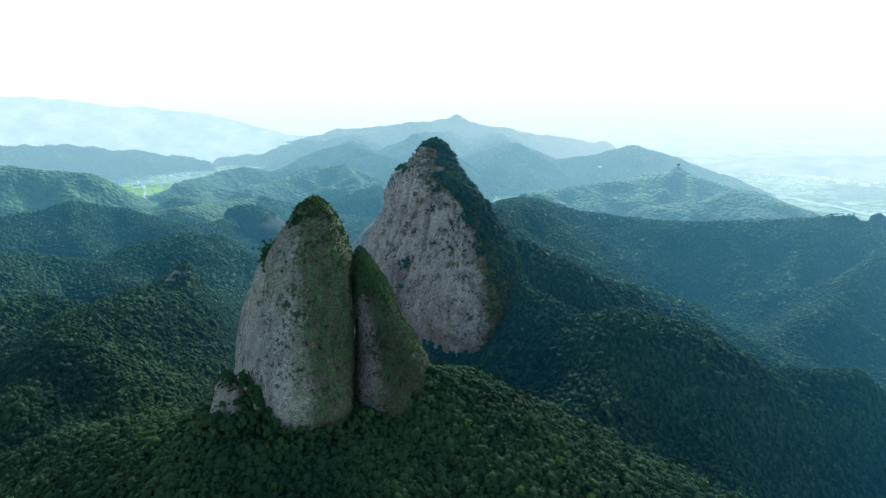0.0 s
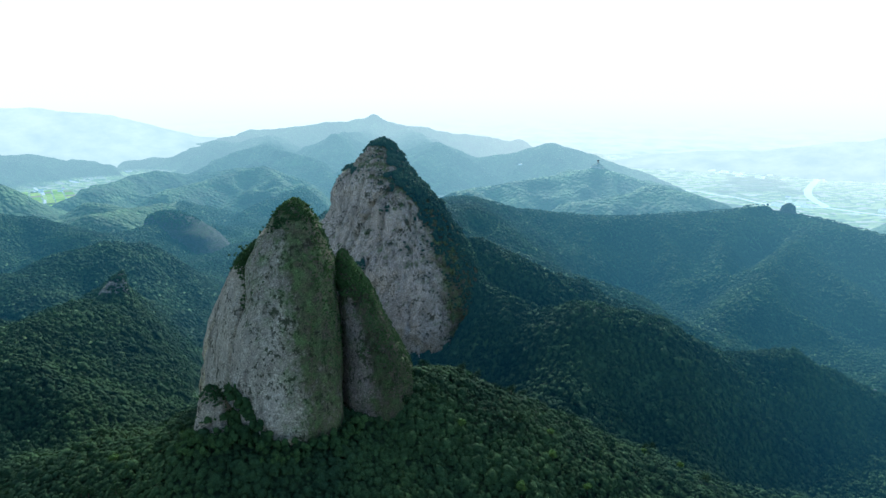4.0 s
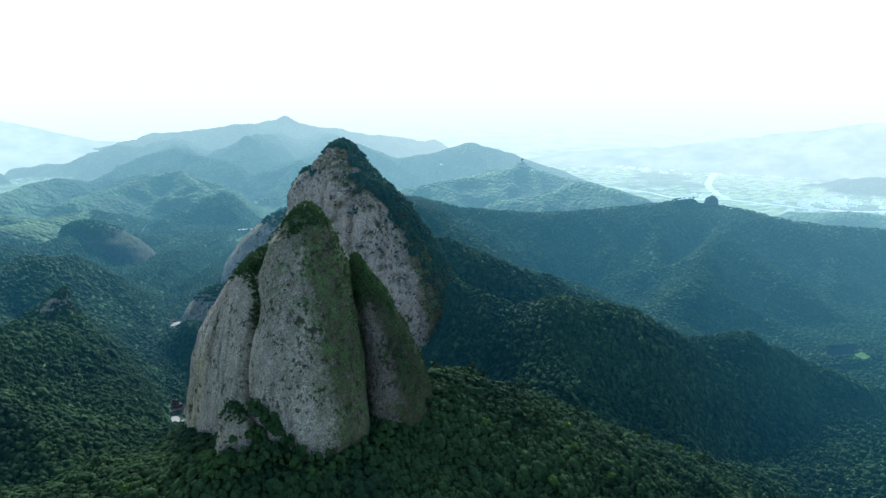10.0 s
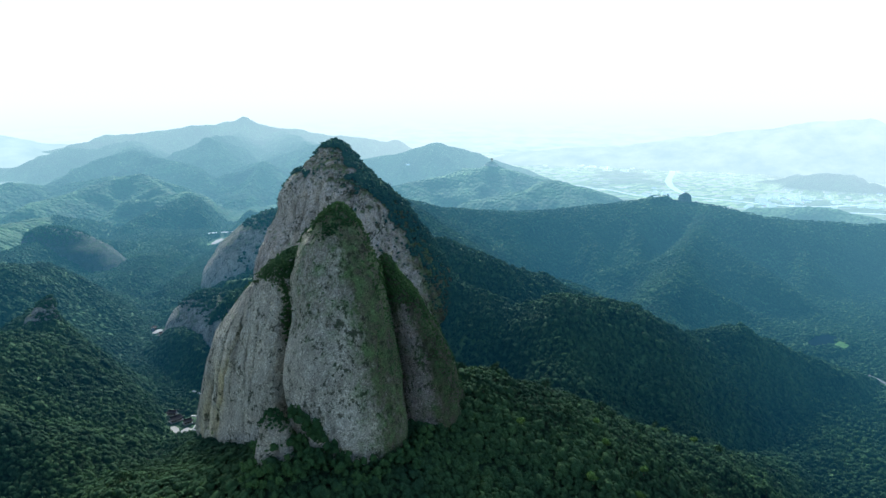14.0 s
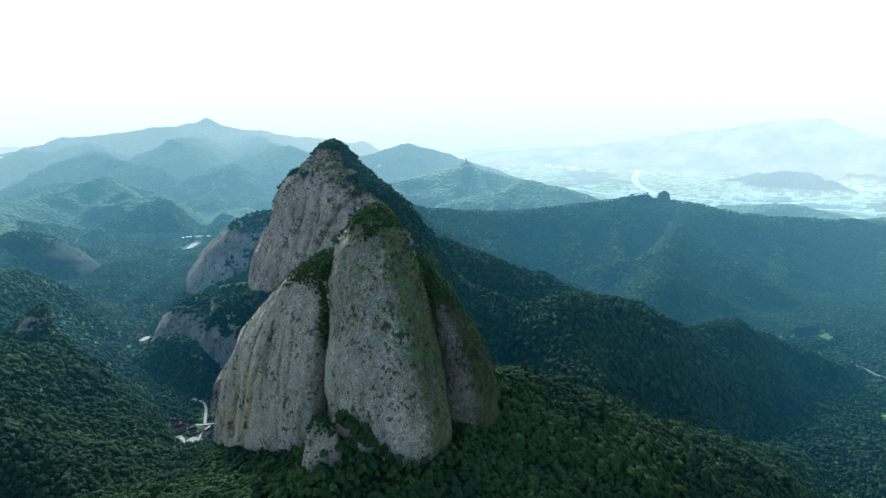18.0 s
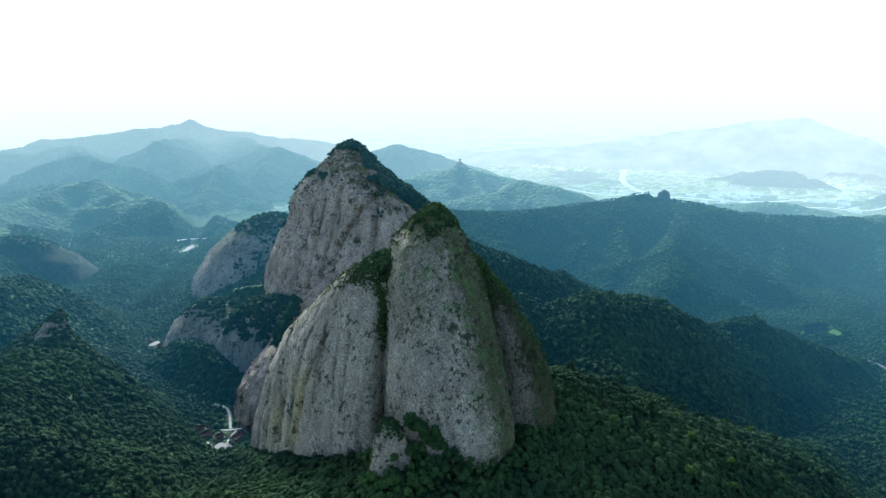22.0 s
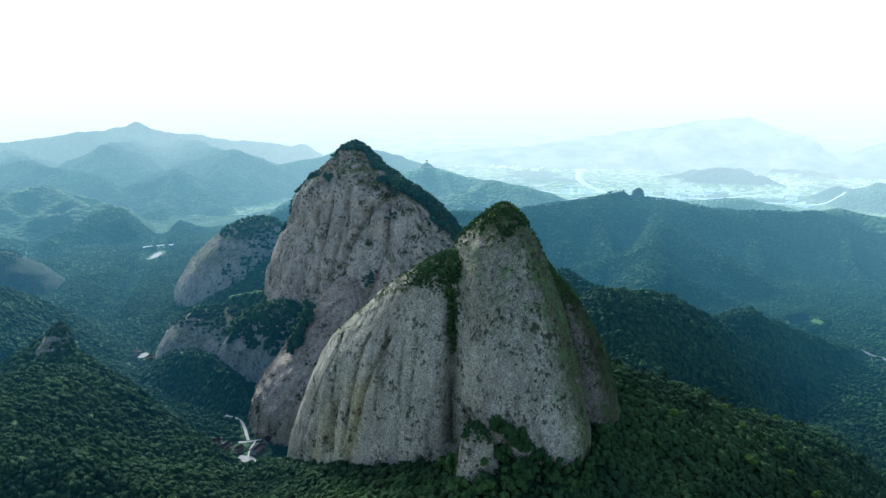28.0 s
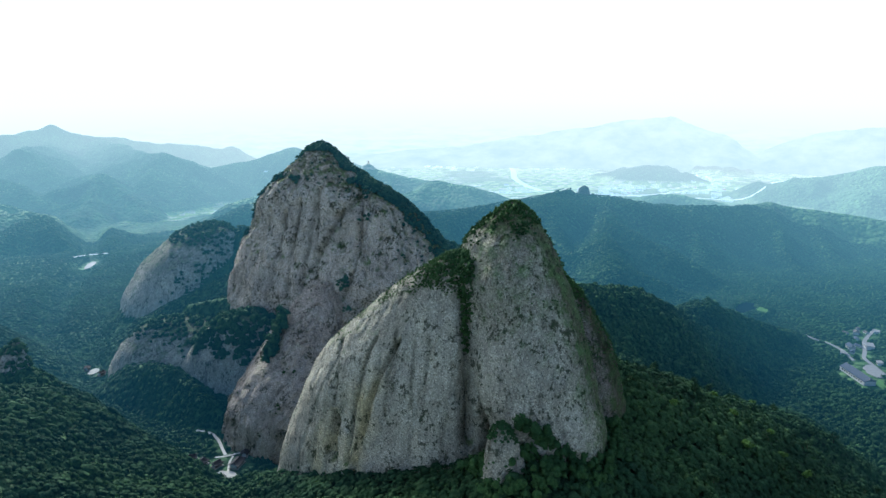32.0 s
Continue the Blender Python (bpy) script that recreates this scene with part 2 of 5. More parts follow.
def painted_haze(m, share=1.0):
    """Paints haze into a material's emission, more the farther a surface lies from a point by the camera path."""
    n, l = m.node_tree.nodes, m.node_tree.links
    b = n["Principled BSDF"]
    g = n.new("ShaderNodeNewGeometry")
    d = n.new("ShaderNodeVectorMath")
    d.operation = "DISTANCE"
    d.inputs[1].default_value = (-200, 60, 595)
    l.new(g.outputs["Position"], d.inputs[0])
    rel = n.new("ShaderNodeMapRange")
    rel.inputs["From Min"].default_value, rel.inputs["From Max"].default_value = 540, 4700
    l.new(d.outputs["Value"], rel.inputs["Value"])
    # the painted haze is stronger towards 58 degrees east of north
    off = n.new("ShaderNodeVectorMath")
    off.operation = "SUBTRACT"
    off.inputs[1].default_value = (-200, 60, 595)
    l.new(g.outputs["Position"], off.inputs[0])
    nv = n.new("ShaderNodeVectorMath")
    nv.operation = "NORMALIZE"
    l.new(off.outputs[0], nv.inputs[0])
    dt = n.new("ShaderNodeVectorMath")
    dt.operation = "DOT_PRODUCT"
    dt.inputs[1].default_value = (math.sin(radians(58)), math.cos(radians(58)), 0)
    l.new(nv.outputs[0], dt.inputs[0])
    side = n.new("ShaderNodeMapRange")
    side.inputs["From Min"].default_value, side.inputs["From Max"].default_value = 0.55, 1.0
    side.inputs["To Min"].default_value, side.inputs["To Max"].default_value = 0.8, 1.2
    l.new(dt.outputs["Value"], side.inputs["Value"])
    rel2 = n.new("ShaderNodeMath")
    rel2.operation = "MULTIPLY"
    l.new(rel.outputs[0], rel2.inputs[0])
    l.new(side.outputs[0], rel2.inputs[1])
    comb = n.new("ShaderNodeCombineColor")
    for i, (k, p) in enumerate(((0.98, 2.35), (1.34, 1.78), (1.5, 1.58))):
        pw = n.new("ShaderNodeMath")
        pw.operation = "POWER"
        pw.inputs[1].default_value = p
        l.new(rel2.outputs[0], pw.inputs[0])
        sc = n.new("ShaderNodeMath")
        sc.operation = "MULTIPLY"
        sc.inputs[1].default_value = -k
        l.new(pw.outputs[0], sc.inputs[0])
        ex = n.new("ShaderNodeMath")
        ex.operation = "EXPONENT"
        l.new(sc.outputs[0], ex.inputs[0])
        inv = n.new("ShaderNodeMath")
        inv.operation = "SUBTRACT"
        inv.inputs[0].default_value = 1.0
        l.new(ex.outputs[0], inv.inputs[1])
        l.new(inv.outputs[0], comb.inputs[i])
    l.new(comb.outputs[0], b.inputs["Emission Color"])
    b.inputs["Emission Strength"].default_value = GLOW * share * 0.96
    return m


GLOW = 0.71          # strength of the painted haze, matched to the exposure
# Haze is painted as emission into the woods, ground and hill rock below.
M_FOREST = painted_haze(forest_material("canopy_leaves", (0.023, 0.047, 0.024), (0.034, 0.071, 0.033), (0.056, 0.108, 0.045)), 1 / 0.88)
M_SHRUB = forest_material("shrub_leaves", (0.032, 0.064, 0.026), (0.048, 0.096, 0.036), (0.075, 0.14, 0.048))
M_GROUND = painted_haze(ground_material("wooded_ground", (0.016, 0.034, 0.016), (0.026, 0.052, 0.024), (0.042, 0.078, 0.034)))
M_FAR = painted_haze(ground_material("far_woods", (0.03, 0.06, 0.026), (0.05, 0.1, 0.038), (0.078, 0.145, 0.05), True))
M_ROCK = rock_material("conglomerate", (0.385, 0.36, 0.275), (0.285, 0.265, 0.2), (0.45, 0.42, 0.315))
# far peak rock painted paler than the near rock, in place of haze
M_ROCK_FAR = rock_material("conglomerate_far_hazed", (0.47, 0.42, 0.34), (0.37, 0.33, 0.268), (0.53, 0.475, 0.38))
M_ROCK_FOOT = rock_material("brown_conglomerate", (0.4, 0.345, 0.275), (0.28, 0.24, 0.19), (0.44, 0.38, 0.295))
M_ROCK_SPIRE = rock_material("mossy_conglomerate", (0.33, 0.3, 0.22), (0.24, 0.22, 0.16), (0.39, 0.355, 0.26))
# right dome: browner rock, with its shade darkened into the base colour
M_ROCK_SLAB = rock_material("shaded_brown_conglomerate", (0.24, 0.21, 0.175), (0.18, 0.158, 0.13), (0.3, 0.265, 0.215))
M_ROCK_HILL = painted_haze(rock_material("hill_rock", (0.32, 0.29, 0.225), (0.23, 0.21, 0.165), (0.38, 0.35, 0.27)))
M_ROCK_DARK = painted_haze(rock_material("dark_hill_rock", (0.085, 0.09, 0.078), (0.06, 0.064, 0.056), (0.115, 0.12, 0.1)))
M_BARK = plain_material("bark", (0.12, 0.085, 0.06), 0.9, 0.3, 4)


# ---- mesh helpers ----
def lattice(ix, iy, iz, seed):
    h = (ix * 374761393 + iy * 668265263 + iz * 2147483647 + seed * 1274126177) & 0xFFFFFFFF
    h = ((h ^ (h >> 13)) * 1274126177) & 0xFFFFFFFF
    return ((h ^ (h >> 16)) & 0xFFFFFF) / 0xFFFFFF * 2 - 1


def vnoise(x, y, z=None, seed=0):
    """Smooth value noise, -1 to 1, on arrays."""
    z = np.zeros_like(x) if z is None else z
    fx, fy, fz = np.floor(x), np.floor(y), np.floor(z)
    ix, iy, iz = fx.astype(np.int64), fy.astype(np.int64), fz.astype(np.int64)
    u, v, w = x - fx, y - fy, z - fz
    u, v, w = (a * a * a * (a * (a * 6 - 15) + 10) for a in (u, v, w))
    out = 0
    for dx in (0, 1):
        for dy in (0, 1):
            for dz in (0, 1):
                k = (u if dx else 1 - u) * (v if dy else 1 - v) * (w if dz else 1 - w)
                out = out + k * lattice(ix + dx, iy + dy, iz + dz, seed)
    return out


def fbm(x, y, z=None, octaves=4, seed=0, ridged=False):
    total, amp, norm = 0, 1.0, 0.0
    for o in range(octaves):
        s = 2.03 ** o
        v = vnoise(x * s + 17.3 * o, y * s - 9.1 * o, None if z is None else z * s + 5.7 * o, seed + o)
        total = total + amp * ((1 - 2 * np.abs(v)) if ridged else v)
        norm += amp
        amp *= 0.5
    return total / norm


def mesh_object(name, verts, faces, mat, parent=None, smooth=True, lichen=None, sand=None, stain_shade=None):
    """One mesh object from arrays of corners and of triangles or quads."""
    me = bpy.data.meshes.new(name)
    verts, faces = np.asarray(verts, np.float32), np.asarray(faces, np.int32)
    k = faces.shape[1]
    me.vertices.add(len(verts))
    me.vertices.foreach_set("co", verts.ravel())
    me.loops.add(faces.size)
    me.loops.foreach_set("vertex_index", faces.ravel())
    me.polygons.add(len(faces))
    me.polygons.foreach_set("loop_start", np.arange(0, faces.size, k, dtype=np.int32))
    me.polygons.foreach_set("use_smooth", np.full(len(faces), smooth))
    me.update(calc_edges=True)
    if lichen is not None:
        at = me.attributes.new("lichen", "FLOAT", "POINT")
        at.data.foreach_set("value", np.asarray(lichen, np.float32))
    if sand is not None:
        at = me.attributes.new("sand", "FLOAT", "POINT")
        at.data.foreach_set("value", np.asarray(sand, np.float32))
    if stain_shade is not None:
        at = me.attributes.new("stain_shade", "FLOAT", "POINT")
        at.data.foreach_set("value", np.asarray(stain_shade, np.float32))
    me.materials.append(mat)
    ob = new(name, me)
    ob.parent = parent
    return ob


def part(name, bm, material, parent, label=""):
    me = bpy.data.meshes.new(name)
    bm.to_mesh(me)
    bm.free()
    me.materials.append(material)
    ob = new(name, me)
    ob.parent = parent
    return tagged(ob, label) if label else ob


# ---- the lie of the land ----
# Each crest: slope, roundness, and its points (x, y, height).
CRESTS = [
    # the near ridge on which the first peak stands
    (0.8, 18, [(-150, 470, 347), (-114, 462, 339), (-70, 490, 345), (-40, 520, 348), (5, 521, 354), (45, 508, 334)]),
    (0.52, 16, [(5, 521, 352), (45, 508, 334), (90, 490, 309), (135, 495, 287), (180, 490, 271), (225, 498, 250), (280, 505, 224), (340, 520, 196)]),
    (0.61, 40, [(-116, 455, 338), (-128, 425, 322), (-150, 360, 280), (-200, 260, 225), (-300, -50, 180)]),
    (0.62, 30, [(-150, 470, 340), (-205, 485, 326), (-268, 513, 312), (-345, 535, 285), (-430, 540, 255)]),
    (0.70, 12, [(-165, 470, 348), (-195, 530, 321), (-212, 600, 293), (-222, 680, 259), (-228, 745, 226)]),
    # the saddle and the wooded hill beside the second peak
    (0.73, 30, [(-60, 560, 335), (-35, 680, 280), (15, 760, 252), (50, 825, 240)]),
    (1.20, 15, [(75, 870, 350), (130, 815, 321)]),
    (0.74, 20, [(130, 815, 321), (155, 790, 310), (190, 772, 322), (215, 752, 333), (240, 752, 330), (290, 735, 318), (334, 727, 291), (400, 735, 267), (450, 742, 261), (484, 743, 261), (530, 722, 240), (590, 690, 212), (720, 620, 170)]),
    (0.8, 14, [(300, 735, 312), (285, 690, 288), (270, 640, 262), (262, 590, 240)]),
    (0.75, 14, [(215, 752, 330), (190, 700, 300), (170, 650, 284), (140, 590, 262)]),
    (0.75, 18, [(110, 930, 375), (176, 890, 348), (260, 880, 317), (340, 870, 282), (420, 850, 235)]),
    (1.30, 15, [(60, 1090, 395), (110, 1180, 370), (150, 1250, 362)]),
    (0.80, 18, [(-40, 1075, 320), (-90, 1120, 285), (-120, 1180, 262)]),
    (2.4, 6, [(-168, 1150, 282), (-128, 1106, 296), (-110, 1046, 294)]),
    (0.85, 20, [(-60, 1390, 335), (-20, 1380, 340), (60, 1400, 320)]),
    # the hills across the temple valley
    (1.0, 12, [(-386, 996, 320), (-386, 996, 320)]),
    (0.62, 32, [(-389, 990, 318), (-415, 930, 300), (-430, 870, 314), (-440, 810, 320), (-442, 740, 312), (-450, 660, 285), (-455, 580, 250)]),
    (0.6, 22, [(-442, 740, 308), (-400, 705, 296), (-360, 679, 284), (-310, 650, 258)]),
    (0.6, 20, [(-430, 870, 310), (-370, 862, 272), (-325, 850, 240)]),
    (0.62, 26, [(-600, 700, 300), (-587, 834, 312), (-571, 881, 308), (-513, 859, 297), (-470, 832, 286)]),
    (0.62, 26, [(-776, 1043, 325), (-767, 1111, 310), (-742, 1163, 294), (-660, 1178, 277), (-576, 1109, 262), (-520, 1050, 232)]),
    (0.66, 24, [(-598, 1154, 265), (-586, 1249, 290), (-536, 1293, 303), (-487, 1344, 285), (-434, 1352, 249), (-373, 1297, 212)]),
    (0.66, 26, [(-1000, 1375, 303), (-940, 1476, 312), (-886, 1567, 320), (-813, 1606, 295), (-725, 1593, 276), (-641, 1520, 270), (-560, 1480, 238), (-480, 1470, 205)]),
    (0.6, 22, [(-641, 1520, 268), (-610, 1660, 236), (-560, 1790, 244), (-470, 1790, 205)]),
    (0.61, 18, [(-1400, 1850, 372), (-1272, 1902, 360), (-1089, 2009, 328), (-966, 2058, 240)]),
    # the long ridge over the pond
    (0.67, 35, [(150, 1250, 362), (187, 1414, 352), (300, 1430, 318), (450, 1440, 300), (600, 1420, 300), (794, 1365, 318), (900, 1340, 312), (1011, 1200, 290),
                (1200, 1090, 283), (1344, 1063, 278), (1500, 900, 250), (1700, 650, 215)]),
    (0.72, 14, [(950, 1290, 304), (800, 1175, 280), (712, 1110, 262), (600, 1010, 228), (510, 930, 192)]),
    (0.67, 24, [(150, 1150, 330), (250, 1100, 288), (400, 1000, 245), (500, 900, 205)]),
    (1.5, 8, [(812, 1362, 329), (862, 1358, 329)]),
    (0.61, 40, [(300, 2350, 215), (550, 2330, 250), (740, 2325, 280), (822, 2316, 299), (900, 2285, 278), (980, 2240, 250)]),
    (0.61, 40, [(650, 2000, 225), (885, 1977, 280), (1050, 1900, 235), (1250, 1780, 170)]),
    (0.55, 50, [(1500, 1700, 190), (1637, 1551, 215), (1850, 1400, 160)]),
    # the far hills, row behind row, up to the distant summit
    (0.61, 40, [(560, 3250, 230), (720, 3150, 262), (884, 3120, 308), (1050, 3080, 262), (1250, 3000, 190), (1450, 2900, 120)]),
    (0.73, 40, [(-1300, 4250, 150), (-1000, 4450, 215), (-740, 4600, 268), (-520, 4620, 282), (-250, 4650, 308), (77, 4690, 340), (300, 4640, 298), (600, 4550, 254), (1042, 4463, 200)]),
    (1.0, 4, [(76, 4650, 372), (78, 4650, 372)]),
    (0.67, 18, [(77, 4600, 300), (0, 4200, 275), (-160, 3700, 316), (-80, 3600, 262), (-12, 3533, 205)]),
    (0.67, 18, [(300, 4500, 290), (320, 3900, 272), (358, 3303, 298), (250, 3130, 228), (200, 2980, 165)]),
    (0.67, 18, [(358, 3303, 296), (480, 3200, 240), (560, 3050, 175)]),
    (0.67, 18, [(-560, 4300, 270), (-540, 3900, 262), (-507, 3468, 280), (-360, 3330, 260), (-224, 3185, 220), (-95, 2985, 148)]),
    (0.67, 18, [(-507, 3468, 280), (-599, 3440, 266), (-699, 3342, 230), (-787, 3072, 180)]),
    (0.65, 18, [(54, 3420, 212), (54, 3142, 248), (-10, 2950, 192), (-50, 2780, 150)]),
    (0.65, 18, [(54, 3142, 246), (120, 2950, 188), (150, 2780, 140)]),
    (0.62, 20, [(-787, 3072, 185), (-600, 2900, 232), (-428, 2723, 268), (-342, 2579, 235), (-281, 2433, 200)]),
    (0.62, 20, [(-428, 2723, 266), (-525, 2711, 252), (-622, 2595, 234), (-711, 2423, 220)]),
    (0.62, 20, [(-445, 2455, 216), (-261, 2490, 230), (-143, 2392, 202), (-56, 2229, 170)]),
    (0.62, 20, [(-402, 2172, 190), (-326, 2280, 212), (-222, 2335, 236), (-137, 2186, 198)]),
    (0.62, 22, [(-962, 2400, 238), (-932, 2604, 236), (-863, 2832, 245), (-787, 3072, 190)]),
    (0.62, 22, [(-880, 1900, 225), (-755, 1790, 262), (-685, 1948, 250), (-600, 2124, 232), (-500, 2230, 185)]),
    (0.61, 30, [(-1362, 4060, 134), (-1211, 4102, 158), (-1086, 4030, 168), (-866, 4075, 256), (-741, 4095, 234), (-560, 4200, 250)]),
    (0.61, 50, [(-2275, 3426, 270), (-1945, 3621, 245), (-1480, 3830, 170)]),
    (0.43, 70, [(2451, 2629, 105), (2641, 2404, 168), (2660, 2150, 105)]),
    (0.49, 60, [(2612, 1700, 150), (2580, 1491, 205), (2671, 1276, 268), (2700, 900, 280)]),
    (0.6, 18, [(-820, 2000, 262), (-560, 1960, 216), (-330, 1900, 168)]),
    (0.6, 18, [(300, 2060, 262), (100, 2000, 216), (-90, 1940, 165)]),
    (0.6, 18, [(200, 1720, 262), (20, 1690, 215), (-190, 1660, 170)]),
]


def side_spurs(crests):
    """Lesser spurs that run down both flanks of the hills beyond the peaks."""
    rng = np.random.default_rng(404)
    out = []
    for slope, soft, pts in crests:
        run, side = rng.uniform(40, 120), 1 if rng.random() < 0.5 else -1
        for (x0, y0, z0), (x1, y1, z1) in zip(pts, pts[1:]):
            ln = math.hypot(x1 - x0, y1 - y0)
            far = math.hypot((x0 + x1) / 2 + 200, (y0 + y1) / 2 - 60)
            if ln < 1 or far < 980 or far > 4750 or (x0 + x1) / 2 > 2300 or (abs((x0 + x1) / 2 + 65) < 195 and y0 < 1500):
                continue
            gap = 95
            while run < ln:
                q = run / ln
                x, y, z = x0 + q * (x1 - x0), y0 + q * (y1 - y0), z0 + q * (z1 - z0)
                drop = z - (175 if far < 2000 else 130)
                if drop > 45:
                    a = math.atan2(y1 - y0, x1 - x0) + side * math.pi / 2 + rng.uniform(-0.45, 0.45)
                    reach = min(330, drop / 0.36) * rng.uniform(0.75, 1.0)
                    bend = a + rng.uniform(-0.5, 0.5)
                    mx, my = x + 0.5 * reach * math.cos(a), y + 0.5 * reach * math.sin(a)
                    z = z - 6
                    out.append((0.66, 8, [(x, y, z), (mx, my, z - 0.15 * reach), (mx + 0.5 * reach * math.cos(bend), my + 0.5 * reach * math.sin(bend), z - 0.36 * reach)]))
                side = -side
                run += gap * rng.uniform(0.7, 1.3)
            run -= ln
    return out


CRESTS += side_spurs(CRESTS)
CENTRE = (-200.0, 60.0)
# level ground: x, y, half length, half width, turn, height
VALLEY = [(-225, 830, 191), (-240, 870, 189), (-280, 1000, 183), (-330, 1130, 176), (-296, 1245, 170), (-330, 1500, 160), (-260, 1750, 153), (-175, 2015, 147), (-120, 2300, 138), (-60, 2700, 120)]
FLATS = [(-230, 865, 70, 34, 95, 189.5), (-294, 1243, 20, 14, 100, 171), (742, 793, 62, 30, 15, 179.5), (-170, 2020, 70, 26, 65, 149), (-160, 2095, 60, 14, 0, 155), (670, 575, 95, 60, 35, 170.5), (-1400, 3060, 250, 130, 115, 94)]


# open ground: x, y, radius
CLEAR = [(-238, 846, 12), (-230, 868, 9), (-248, 838, 13), (-256, 856, 11), (-242, 846, 13), (-222, 832, 14), (-260, 874, 12), (-258, 834, 16), (-234, 828, 14), (-240, 852, 12), (-212, 848, 11), (-186, 1988, 20), (-170, 2022, 22), (-156, 2052, 20), (-180, 2104, 16), (-150, 2100, 16), (-115, 2092, 16), (-296, 1245, 13), (-290, 1228, 9), (722, 793, 14), (745, 800, 16), (766, 806, 13), (752, 772, 12),
         (605, 545, 30), (625, 560, 26), (585, 525, 20), (650, 552, 26), (690, 575, 16), (715, 590, 18), (790, 615, 26), (673, 594, 9)]
PATHS = {"temple_lane": (3.2, [(-236, 940), (-231, 933), (-225, 929), (-222, 914), (-223, 895), (-226, 878), (-227, 866)]),
         "temple_walk": (2.6, [(-238, 868), (-232, 863), (-218, 862), (-210, 859), (-199, 861), (-190, 864)]),
         "temple_steps": (1.9, [(-221, 859), (-231, 847), (-234, 838), (-238, 826)]),
         "pond_track": (3.5, [(655, 785), (662, 768), (663, 750), (661, 727), (667, 711), (694, 689), (702, 667), (706, 633), (688, 600), (659, 575)]),
         "village_road": (4.0, [(620, 505), (650, 535), (669, 555), (683, 571), (710, 579), (760, 600), (830, 610)])}


def crest_heights(x, y, reach=900.0):
    best = np.full(x.shape, -1e3)
    acc = np.zeros(x.shape)
    near = np.full(x.shape, 1e4)
    for slope, soft, pts in CRESTS:
        slope, soft = slope * 1.15, soft * 1.5
        h, dist = np.full(x.shape, -1e3), np.full(x.shape, 1e4)
        for (x0, y0, z0), (x1, y1, z1) in zip(pts, pts[1:]):
            dx, dy = x1 - x0, y1 - y0
            q = dx * dx + dy * dy
            s = np.clip(((x - x0) * dx + (y - y0) * dy) / q, 0, 1) if q else np.zeros(x.shape)
            d = np.hypot(x - x0 - s * dx, y - y0 - s * dy)
            v = z0 + s * (z1 - z0) - slope * (np.sqrt(d * d + soft * soft) - soft)
            h = np.maximum(h, v)
            dist = np.minimum(dist, d)
        acc = acc + np.exp(np.clip((h - 200) / 6.0, -60, 80))
        near = np.minimum(near, dist)
    return 200 + 6.0 * np.log(acc + 1e-24), near


